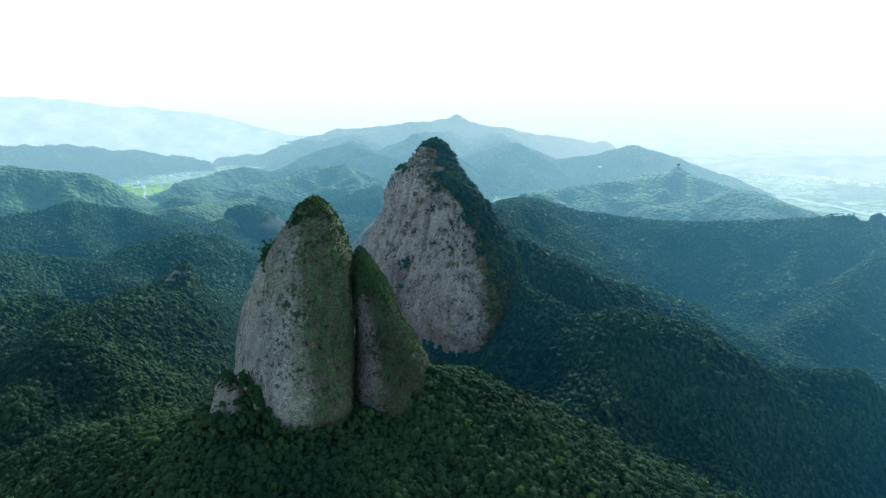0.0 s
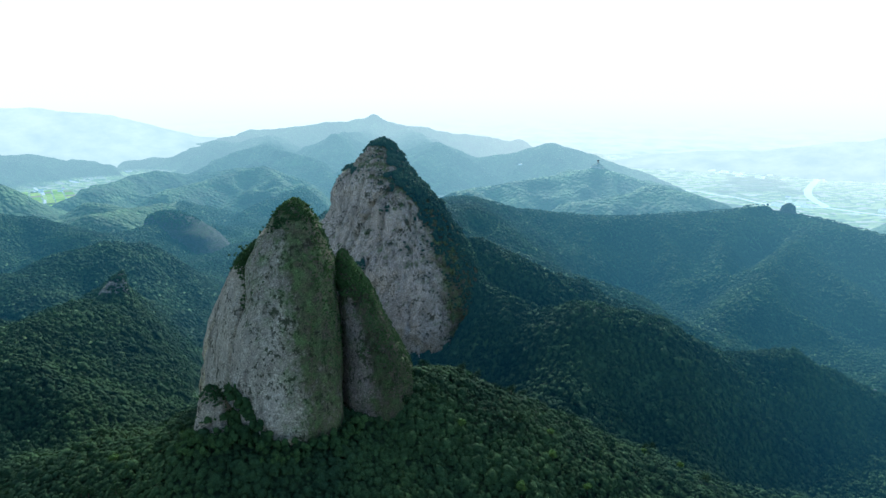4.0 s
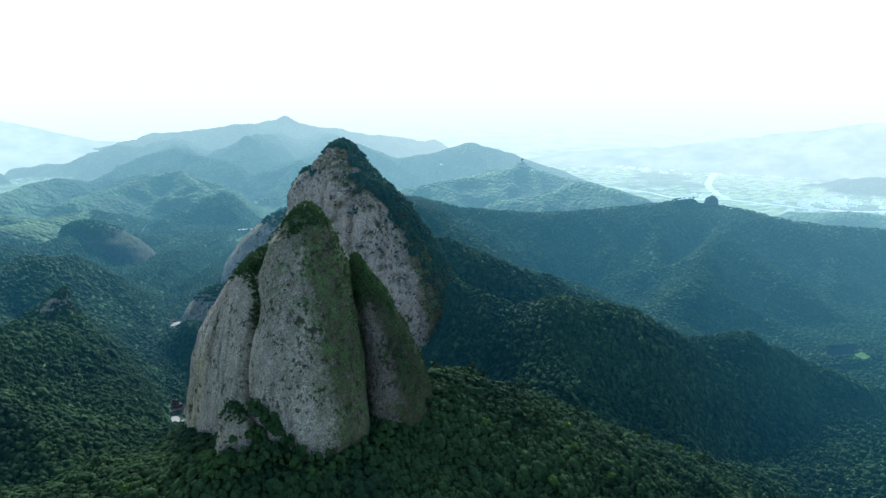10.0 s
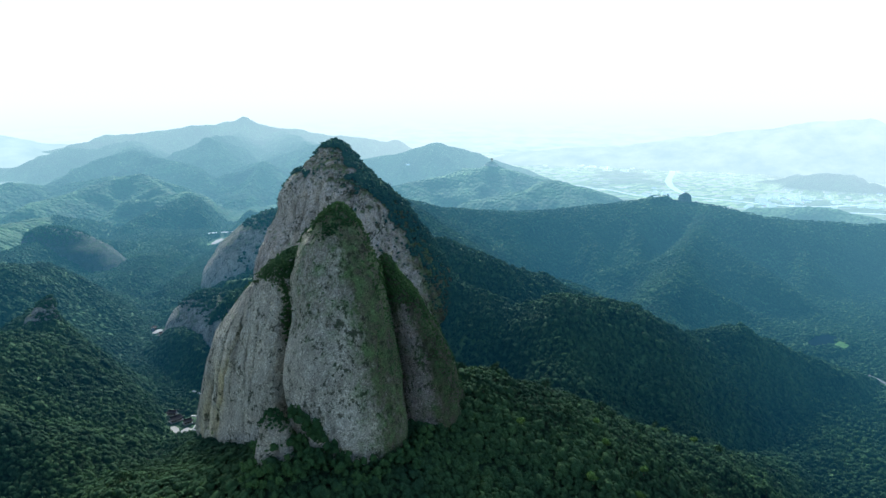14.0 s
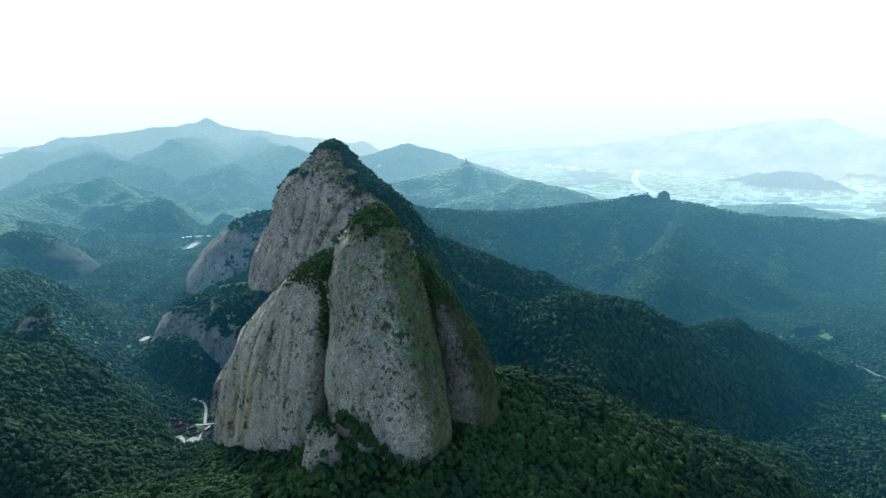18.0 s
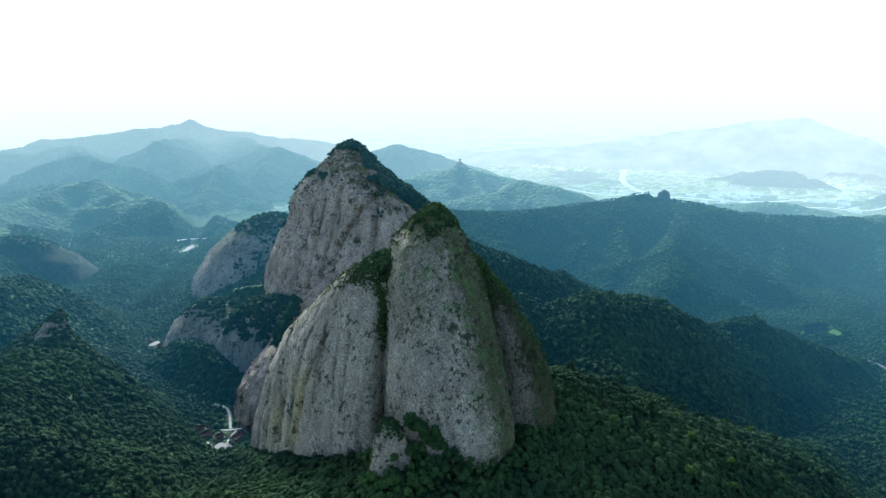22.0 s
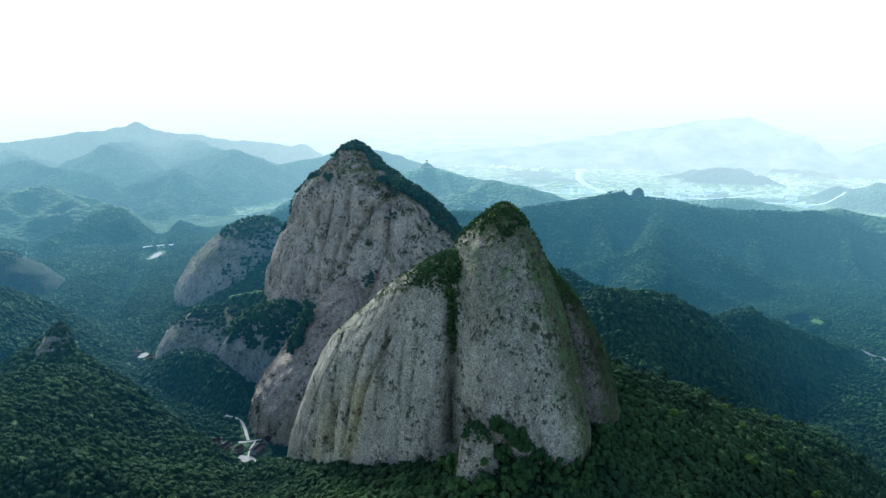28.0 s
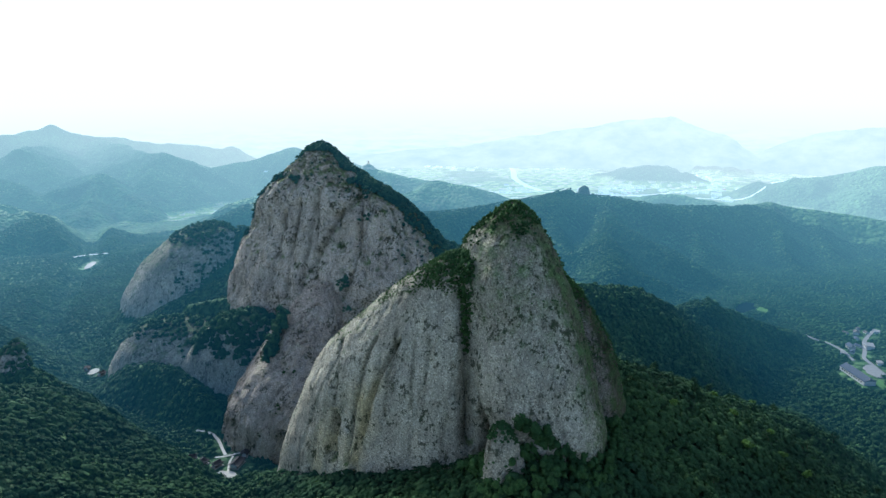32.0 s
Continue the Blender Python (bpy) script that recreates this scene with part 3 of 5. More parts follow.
def land(x, y):
    """Height of the ground."""
    x, y = np.asarray(x, float), np.asarray(y, float)
    far = np.hypot(x - CENTRE[0], y - CENTRE[1])
    base = 172 - 82 * np.clip((far - 1900) / 900, 0, 1) + 6 * vnoise(x / 160, y / 160, seed=3)
    warp = 12 * np.clip((far - 300) / 500, 0.2, 1.0) + 8 * np.clip((far - 1700) / 500, 0, 1)
    wx, wy = x + warp * vnoise(x / 130, y / 130, seed=21), y + warp * vnoise(x / 130, y / 130, seed=22)
    h, near = crest_heights(wx, wy)
    flank = np.clip(near / 110, 0, 1) * np.clip((h - base) / 60 + 0.3, 0, 1)
    big = 1 + 0.8 * np.clip((far - 1200) / 900, 0, 1)
    flank2 = np.clip(near / 60, 0, 1) * np.clip((h - base) / 50 + 0.3, 0, 1) * np.clip((far - 380) / 200, 0, 1)
    h = h + flank2 * 13 * (1 - 2.2 * np.abs(fbm(x / 190, y / 190, octaves=3, seed=51)) - 0.5)
    h = h + flank * big * (9 * fbm(x / 230, y / 230, octaves=4, seed=5, ridged=True) - 2 + 5 * fbm(x / 95, y / 95, octaves=4, seed=9, ridged=True))
    h = h + 2.5 * fbm(x / 45, y / 45, octaves=3, seed=13)
    mid = np.clip((far - 1150) / 500, 0, 1) * np.clip((1500 - np.abs(x - 100)) / 500, 0, 1)
    rid = fbm(x / 620 + 3.1, y / 620, octaves=5, seed=27, ridged=True)
    h = h + 44 * np.clip((far - 1900) / 700, 0, 1) * np.clip(near / 60, 0.1, 1) * (0.4 - 2.0 * np.abs(fbm(x / 300, y / 300, octaves=3, seed=33)))
    h = h + 17 * np.clip((far - 3300) / 600, 0, 1) * (fbm(x / 110, y / 110, octaves=4, seed=35) + 0.25)
    sharp = 1 - np.abs(fbm(x / 300 + 0.9, y / 300, octaves=4, seed=29)) * 2.4
    h = h + mid * np.clip(near / 70, 0, 1) * (8 * rid + 12 * sharp - 10)
    base = base + mid * np.clip(near / 160, 0, 1) * np.clip(rid + 0.1, 0, 1) * 25
    base = base + 130 * np.clip(fbm(x / 480, y / 480, octaves=5, seed=61) - 0.1, 0, 1) * (np.clip((far - 2500) / 400, 0, 1) * np.clip((x - 900) / 500, 0, 1) + np.clip((far - 3350) / 300, 0, 1) * np.clip((-x - 400) / 400, 0, 1))
    k = 7.0
    out = k * np.log(np.exp(np.clip((h - base) / k, -40, 60)) + 1) + base - k * 0.3
    cap = np.full(x.shape, 1e4)
    for (x0, y0, z0), (x1, y1, z1) in zip(VALLEY, VALLEY[1:]):
        dx, dy = x1 - x0, y1 - y0
        q = np.clip(((x - x0) * dx + (y - y0) * dy) / (dx * dx + dy * dy), 0, 1)
        dist = np.hypot(x - x0 - q * dx, y - y0 - q * dy)
        cap = np.minimum(cap, z0 + q * (z1 - z0) + np.clip(dist - 15, 0, None) * (0.85 + dist / 260) + 9 * fbm(x / 90, y / 90, octaves=3, seed=37, ridged=True) * np.clip(dist / 80, 0, 1))
    out = -8 * np.log(np.exp(-np.clip(out, 0, 900) / 8) + np.exp(-np.clip(cap, 0, 900) / 8))
    for fx, fy, ra, rb, deg, fz in FLATS:
        c, sn = math.cos(radians(deg)), math.sin(radians(deg))
        u, v = ((x - fx) * c + (y - fy) * sn) / ra, (-(x - fx) * sn + (y - fy) * c) / rb
        q = np.clip((1.5 - np.hypot(u, v)) / 0.5, 0, 1)
        q = q * q * (3 - 2 * q)
        out = out * (1 - q) + fz * q
    return out


def polar_sheet(name, radii, mat, label, fine=620):
    """A ring of the ground, finest where the valley opens."""
    ang = np.concatenate([np.linspace(-74, 40, fine), np.linspace(40, 286, 90)[1:-1]])
    a = np.radians(ang)
    rr, aa = np.meshgrid(radii, a, indexing="ij")
    x, y = CENTRE[0] - rr * np.sin(aa) * 1.0, CENTRE[1] + rr * np.cos(aa)
    z = land(x, y)
    level = np.ones(x.shape)
    for fx, fy, ra, rb, deg, fz in FLATS:
        level = np.minimum(level, np.clip(np.hypot(x - fx, y - fy) / max(ra, rb) - 1.2, 0, 1))
    for width, line in PATHS.values():
        for px, py in line:
            level = np.minimum(level, np.clip((np.hypot(x - px, y - py) - 25) / 20, 0, 1))
    z = z - 1.4 * level * np.clip((rr - 290) / 40, 0, 1) * np.clip((1780 - rr) / 60, 0, 1)
    nr, na = x.shape
    idx = np.arange(nr * na).reshape(nr, na)
    j = np.roll(idx, -1, axis=1)
    quads = np.stack([idx[:-1], idx[1:], j[1:], j[:-1]], -1).reshape(-1, 4)
    ob = mesh_object(name, np.stack([x, y, z], -1).reshape(-1, 3), quads, mat)
    return tagged(ob, label, "ground", kind="structure")


RADII = np.concatenate([[0.3, 12], np.exp(np.linspace(math.log(30), math.log(640), 110)), np.exp(np.linspace(math.log(640), math.log(4790), 320))[1:]])
SPLIT = int(np.searchsorted(RADII, 640))
ground = polar_sheet("ground", RADII[:SPLIT + 1], M_GROUND, "steep wooded mountain slopes and valleys in summer green", 320)
distance = polar_sheet("distant_hills", RADII[SPLIT:], M_FAR, "hazy blue green wooded hills fading into a pale plain")


# ---- rock domes ----
def lobe(name, sections, turn, mat, parent, seed, flute=1.6, rough=1.5, steps=(110, 120), power=2.3, green=None, dents=(), label="", sandy=(), grooves=(), moss=1.0):
    """A rounded conglomerate tower: sections (z, x, y, half width, half depth) from the foot to the top."""
    sec = np.array(sections, float)
    nz, na = steps
    zs = sec[:, 0]
    t = np.linspace(0, 1, nz)
    zz = zs[0] + (zs[-1] - zs[0]) * (1 - (1 - t) ** 1.5)
    # smooth the sections along the height
    fine = np.linspace(zs[0], zs[-1], 300)
    cols = []
    for c in range(1, 5):
        v = np.interp(fine, zs, sec[:, c])
        ker = np.hanning(27)
        pad = np.concatenate([np.full(13, v[0]), v, 2 * v[-1] - v[-2:-15:-1]])
        cols.append(np.interp(zz, fine, np.convolve(pad, ker / ker.sum(), "valid")))
    cx, cy, a, b = cols
    cap = np.sqrt(np.clip(1 - np.clip((zz - (zs[-1] - 10)) / 10, 0, 1) ** 2, 0, 1))
    a, b = np.maximum(a, 0.5) * cap, np.maximum(b, 0.5) * cap
    th = np.linspace(0, 2 * np.pi, na, endpoint=False)
    zg, tg = np.meshgrid(zz, th, indexing="ij")
    ct, st = np.cos(tg), np.sin(tg)
    ux, uy = np.sign(ct) * np.abs(ct) ** (2 / power), np.sign(st) * np.abs(st) ** (2 / power)
    ca, sa = math.cos(radians(turn)), math.sin(radians(turn))
    lx, ly = a[:, None] * ux, b[:, None] * uy
    x, y = cx[:, None] + lx * ca - ly * sa, cy[:, None] + lx * sa + ly * ca
    size = np.minimum(1, np.minimum(a, b)[:, None] / 14)
    # outward way in plan, for the relief
    nx, ny = ct / np.maximum(a, 1)[:, None], st / np.maximum(b, 1)[:, None]
    ln = np.hypot(nx, ny)
    ox, oy = (nx * ca - ny * sa) / ln, (nx * sa + ny * ca) / ln
    d = rough * 2.2 * fbm(x / 34, y / 34, zg / 40, 3, seed) + rough * 0.8 * fbm(x / 9, y / 9, zg / 9, 4, seed + 7)
    d = d - flute * np.clip(fbm(x / 13, y / 13, zg / 110, 3, seed + 3, ridged=True) - 0.25, 0, 1) * 2.2
    for ang, width, z0, z1, depth in dents:
        da = np.abs((np.degrees(tg) - ang + 180) % 360 - 180) + min(2.5, width * 0.6) * vnoise(zg / 22, zg * 0 + ang, seed=seed)
        d = d - depth * np.exp(-np.abs(da / width) ** 3) * np.clip((zg - z0) / 8, 0, 1) * np.clip((z1 - zg) / 8, 0, 1)
    # mask along the grooves, for run-off marks and painted shade
    stain_shade = np.zeros(x.shape)
    for depth, width, line in grooves:
        best = np.full(x.shape, 1e9)
        for p0, p1 in zip(line, line[1:]):
            p0, e = np.array(p0, float), np.array(p1, float) - np.array(p0, float)
            q = np.clip(((x - p0[0]) * e[0] + (y - p0[1]) * e[1] + (zg - p0[2]) * e[2]) / (e @ e), 0, 1)
            gx, gy, gz = x - p0[0] - q * e[0], y - p0[1] - q * e[1], zg - p0[2] - q * e[2]
            out = gx * ox + gy * oy
            best = np.minimum(best, np.clip(gx * gx + gy * gy + gz * gz - out * out, 0, None) + np.clip(np.abs(out) - 22, 0, None) ** 2)
        best = np.sqrt(best) * (1 + 0.35 * vnoise(x / 12, y / 12, zg / 12, seed=seed + 23))
        d = d - depth * np.exp(-(best / width) ** 2)
        stain_shade = np.maximum(stain_shade, np.exp(-(best / max(1.6, width * 0.55)) ** 2))
    d = d * size
    stain_shade = stain_shade * np.clip(0.75 + 0.8 * fbm(x / 6, y / 6, zg / 14, 3, seed + 29), 0, 1)
    x, y = x + ox * d, y + oy * d
    zg = zg + 1.2 * fbm(x / 12, y / 12, zg / 12, 3, seed + 11) * np.clip((zg - zs[0]) / 5, 0, 1)
    v = np.stack([x, y, zg], -1).reshape(-1, 3)
    idx = np.arange(nz * na).reshape(nz, na)
    j = np.roll(idx, -1, axis=1)
    quads = np.stack([idx[:-1], j[:-1], j[1:], idx[1:]], -1).reshape(-1, 4)
    # how steep the surface is, for lichen and shrubs
    e1 = np.roll(v.reshape(nz, na, 3), -1, 1) - np.roll(v.reshape(nz, na, 3), 1, 1)
    e2 = np.gradient(v.reshape(nz, na, 3), axis=0)
    nrm = np.cross(e1, e2)
    nrm /= np.maximum(np.linalg.norm(nrm, axis=-1, keepdims=True), 1e-6)
    up = nrm[..., 2]
    li = np.clip((up - 0.42) * 1.6, 0, 0.8) * moss
    if green is not None:
        li = np.maximum(li, green(x, y, zg, np.stack([ox, oy, up], -1)))
    sand = np.zeros(li.shape)
    for ang, width, z0, z1 in sandy:
        da = np.abs((np.degrees(tg) - ang + 180) % 360 - 180)
        sand = np.maximum(sand, np.exp(-(da / width) ** 2) * np.clip((zg - z0) / 10, 0, 1) * np.clip((z1 - zg) / 25, 0, 1) * np.clip(0.6 + fbm(x / 14, y / 14, zg / 22, 3, seed + 19), 0, 1))
    ob = mesh_object(name, v, quads, mat, parent, lichen=li.ravel(), sand=sand.ravel(), stain_shade=stain_shade.ravel())
    if label:
        tagged(ob, label)
    return ob, v.reshape(nz, na, 3), nrm, li


def peak(name, label):
    e = new(name)
    return tagged(e, label, "rock peak")


near_peak = peak("rock_peak", "steep grey conglomerate rock peak of three joined domes with green top")
far_peak = peak("rock_peak", "tall grey conglomerate rock cone with a wooded ridge")
GREEN = []


def d1_green(x, y, z, n):
    return np.clip(n[..., 0] * 1.3 + 0.22, 0, 0.8) + np.clip((z - 375) / 220, 0, 0.44) + np.clip((z - 478) / 40, 0, 0.4)


def r3_green(x, y, z, n):
    return np.clip(n[..., 0] * 1.1 + 0.68, 0.3, 0.85) + np.clip((z - 415) / 50, 0, 0.5)


def off_crest(x, y):
    """How far a place lies off the far peak's crest, towards its open cliff."""
    return -0.87 * (x + 14) - 0.5 * (y - 1020)


def far_green(x, y, z, n):
    return np.clip((60 - off_crest(x, y)) / 70, 0, 0.8) * np.clip((500 - z) / 60, 0.35, 1) + np.clip(n[..., 0] * 1.5 + 0.42, 0, 0.68) * np.clip((480 - z) / 30, 0, 1) + np.clip((z - 440) / 200, 0, 0.2)


LOBES = {}
LOBES["main"] = lobe("main_dome", [(300, -113, 491, 47, 43), (340, -113.5, 490, 42.5, 39), (352, -113.5, 491, 41.5, 39), (375, -115.5, 500, 43.5, 40), (400, -114.5, 506, 40.5, 38),
                                    (430, -110.5, 520, 35.5, 41), (455, -112, 537, 35, 46), (480, -110, 541, 24.5, 34), (497, -107.5, 538, 12.5, 17), (508, -106, 538, 4.5, 5.5)],
                     0, M_ROCK, near_peak, 3, flute=1.0, rough=1.4, steps=(200, 230), green=d1_green, dents=[(-58, 5, 300, 430, 2.5)])
LOBES["fin"] = lobe("left_dome", [(220, -177.5, 635, 120, 46), (250, -175.5, 630, 114, 45), (300, -170.5, 622, 104, 43), (352, -164.5, 611, 90, 38), (375, -160.5, 603.5, 81.5, 35), (400, -153, 594, 68, 33), (430, -141, 580, 50, 29), (452, -134, 563, 37, 22), (466, -126, 553, 24, 15), (474, -121, 548, 16, 11)],
                    105, M_ROCK, near_peak, 9, flute=0.9, rough=1.2, power=2.1, steps=(190, 380),
                    dents=[(93, 1.4, 235, 408, 7), (78, 1.6, 235, 350, 2.5), (68, 1.6, 235, 365, 2.5), (58, 1.8, 235, 380, 2), (104, 1.2, 290, 425, 1.0), (121, 1.3, 300, 425, 1.2), (141, 1.3, 320, 425, 1.0)],
                    sandy=[(89, 10, 240, 385), (74, 9, 250, 345)],
                    grooves=[(7, 1.5, [(-189, 602, 401), (-194, 605, 390), (-199, 608, 372), (-203, 608, 357), (-204, 611, 337), (-204, 614, 300)]), (4, 1.2, [(-194, 644, 389), (-206, 635, 371), (-210, 632, 342)]),
                             (11, 4.5, [(-210, 633, 331), (-210, 631, 300)]), (1.2, 1.0, [(-181, 584, 410), (-188, 582, 385), (-195, 580, 350)]), (1.0, 1.0, [(-175, 567, 405), (-181, 562, 360)]), (1.0, 1.0, [(-169, 557, 411), (-175, 554, 370)]),
                             (13, 4.5, [(-146, 548, 440), (-150, 539, 414), (-154, 533, 380), (-156, 529, 340)])])
LOBES["slab"] = lobe("right_dome", [(300, -42, 540, 42, 60), (352, -46, 540, 34.5, 56), (375, -48, 534, 29, 46), (400, -54, 528, 21, 32), (430, -60, 536, 14, 24), (450, -68, 541, 7, 12), (463, -71, 543, 4, 6)],
                     0, M_ROCK_SLAB, near_peak, 15, green=r3_green)
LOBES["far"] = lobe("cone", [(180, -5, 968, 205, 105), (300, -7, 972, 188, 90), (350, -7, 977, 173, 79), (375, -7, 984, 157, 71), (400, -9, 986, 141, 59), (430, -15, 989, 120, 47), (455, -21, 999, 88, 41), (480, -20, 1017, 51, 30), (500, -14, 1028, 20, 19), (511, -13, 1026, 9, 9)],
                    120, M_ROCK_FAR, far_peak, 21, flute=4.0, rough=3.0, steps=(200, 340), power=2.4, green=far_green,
                    grooves=[(9, 6, [(-8, 930, 478), (-11, 926, 455), (-40, 938, 420), (-79, 949, 359)]), (8, 3.2, [(-2, 930, 461), (-18, 911, 430), (-23, 908, 395), (-42, 896, 364), (-56, 900, 330)]),
                             (6, 5, [(-50, 970, 455), (-68, 964, 398), (-87, 956, 343), (-100, 930, 312)]), (6, 4, [(-66, 990, 440), (-84, 985, 375), (-98, 975, 320)]), (4, 4, [(14, 890, 435), (20, 870, 380), (15, 860, 320)]), (5, 5, [(-36, 985, 470), (-52, 966, 425), (-66, 948, 370), (-78, 930, 330)]), (4, 4, [(-24, 960, 470), (-36, 940, 430), (-48, 925, 395)]), (5, 6, [(-80, 1010, 420), (-96, 1004, 360), (-104, 1000, 310)])])
LOBES["foot"] = lobe("foot_slab", [(160, -140, 892, 88, 78), (220, -132, 894, 81, 72), (250, -119, 900, 70, 62), (275, -104, 910, 60, 52), (300, -88, 920, 50, 42), (330, -66, 932, 34, 30), (352, -50, 940, 20, 20)],
                     30, M_ROCK_FOOT, far_peak, 33, flute=3.4, rough=2.4, steps=(130, 180), moss=0.25)
LOBES["boulder"] = lobe("base_spire", [(310, -167, 474, 18.5, 17), (338, -168, 476, 16.5, 15.5), (354, -168.5, 477, 14, 13.5), (367, -169, 478, 10.5, 10), (378, -169.5, 479, 5, 5)], 20, M_ROCK_SPIRE, near_peak, 37, power=2.0, flute=1.0, rough=1.2, steps=(70, 70))


def crag(sections, turn, mat, seed, label, name="rock_dome"):
    """A lesser rock dome that stands on its own; its sections grow from the foot to the top."""
    ob, v, n, li = lobe(name, sections, turn, mat, None, seed, 2.0, 1.8, (56, 80))
    tagged(ob, label, "rock")
    return ob, v, n, li


LOBES["g1"] = crag([(140, -105, 1400, 128, 118), (220, -105, 1400, 112, 108), (280, -95, 1395, 86, 88), (320, -75, 1390, 58, 66), (345, -55, 1386, 30, 36)], 0, M_ROCK_HILL, 71, "bare grey rock shoulder with trees on its top")
LOBES["g2"] = crag([(120, -208, 1112, 132, 62), (190, -206, 1114, 124, 55), (222, -198, 1112, 112, 47), (250, -186, 1108, 92, 36), (268, -172, 1100, 60, 22)], 118, M_ROCK_HILL, 73, "low rounded grey rock wall above the valley")
LOBES["bench"] = crag([(120, -170, 1030, 84, 52), (200, -164, 1024, 76, 46), (245, -158, 1016, 64, 39), (275, -150, 1006, 50, 31), (298, -144, 996, 32, 20), (304, -142, 992, 14, 10)], 132, M_ROCK_HILL, 85, "brown rock bench under dark trees beside the far peak")
LOBES["g3"] = crag([(120, -500, 1772, 150, 105), (170, -505, 1775, 132, 92), (215, -520, 1785, 100, 72), (245, -538, 1798, 64, 48), (262, -550, 1806, 32, 26)], -28, M_ROCK_DARK, 75, "smooth dark rock dome among wooded hills")
LOBES["g4"] = crag([(190, -548, 1218, 70, 40), (240, -550, 1230, 54, 32), (278, -548, 1252, 30, 22), (296, -542, 1276, 14, 10)], 20, M_ROCK_HILL, 77, "steep rock face below a wooded knoll")
LOBES["g5"] = crag([(230, -415, 958, 42, 36), (284, -411, 967, 27, 25), (312, -404, 978, 15, 15), (327, -397, 986, 7, 7)], 0, M_ROCK_HILL, 79, "small pale crag on a cone shaped wooded hill")
LOBES["ear"] = crag([(280, 905, 1352, 27, 22), (308, 905, 1352, 19, 16), (325, 906, 1351, 14, 12), (333, 907, 1350, 8, 7)], 0, M_ROCK_DARK, 81, "rock tooth on the wooded ridge")
LOBES["knob"] = crag([(240, 822, 2312, 60, 50), (280, 822, 2314, 34, 30), (300, 823, 2316, 20, 18), (307, 824, 2316, 12, 10)], 0, M_ROCK_HILL, 83, "rocky knob on a distant ridge")


# ---- forest ----
def crown_template(quads, seed, core=7, size=(0.2, 0.36)):
    """Leaf clumps over a domed core, about one metre in radius."""
    rng = np.random.default_rng(seed)
    vs, fs = [], []
    lat = [(0.98, -0.25), (0.86, 0.32), (0.45, 0.78)]
    for r, z in lat:
        for i in range(core):
            a = 2 * np.pi * (i + (0.5 if z > 0 and z < 0.5 else 0)) / core
            k = r * rng.uniform(0.68, 1.08)
            vs.append((k * np.cos(a), k * np.sin(a), z * rng.uniform(0.6, 1.15)))
    for r in range(2):
        for i in range(core):
            p, q = r * core + i, r * core + (i + 1) % core
            fs.append((p, q, q + core))
            fs.append((p, q + core, p + core))
    vs.append((0, 0, 0.92))
    for i in range(core):
        fs.append((2 * core + i, 2 * core + (i + 1) % core, 3 * core))
    for _ in range(quads):
        z = rng.uniform(-0.15, 1.0)
        a = rng.uniform(0, 2 * np.pi)
        r = math.sqrt(max(0.02, 1 - z * z))
        nrm = np.array([r * np.cos(a), r * np.sin(a), z])
        c = nrm * rng.uniform(0.82, 1.22)
        nn = nrm + rng.normal(0, 0.34, 3)
        nn /= np.linalg.norm(nn)
        u = np.cross(nn, rng.normal(0, 1, 3))
        u /= np.linalg.norm(u)
        w = np.cross(nn, u)
        s = rng.uniform(*size)
        k = len(vs)
        vs += [c - s * u - s * 0.8 * w, c + s * u - s * 0.7 * w, c + s * 0.8 * u + s * w, c - s * 0.9 * u + s * 0.8 * w]
        fs += [(k, k + 1, k + 2), (k, k + 2, k + 3)]
    return np.array(vs, np.float32), np.array(fs, np.int32)


def scatter_mesh(name, templates, pos, rad, tall, seed, mat, label, category, lean=None):
    """Many crowns joined into one mesh of kind stuff."""
    rng = np.random.default_rng(seed)
    V, Fc, off = [], [], 0
    kind = rng.integers(0, len(templates), len(pos))
    for k, (tv, tf) in enumerate(templates):
        p, r, h = pos[kind == k], rad[kind == k], tall[kind == k]
        a = rng.uniform(0, 2 * np.pi, len(p))
        c, s = np.cos(a)[:, None], np.sin(a)[:, None]
        x = p[:, None, 0] + r[:, None] * (tv[None, :, 0] * c - tv[None, :, 1] * s)
        y = p[:, None, 1] + r[:, None] * (tv[None, :, 0] * s + tv[None, :, 1] * c)
        z = p[:, None, 2] + h[:, None] * tv[None, :, 2]
        if lean is not None:
            g = lean[kind == k]
            z = z + g[:, :1] * (x - p[:, None, 0]) + g[:, 1:] * (y - p[:, None, 1])
        V.append(np.stack([x, y, z], -1).reshape(-1, 3))
        Fc.append((tf[None] + (np.arange(len(p)) * len(tv))[:, None, None] + off).reshape(-1, 3))
        off += len(p) * len(tv)
    ob = mesh_object(name, np.concatenate(V), np.concatenate(Fc), mat, smooth=True)
    return tagged(ob, label, category, kind="stuff")


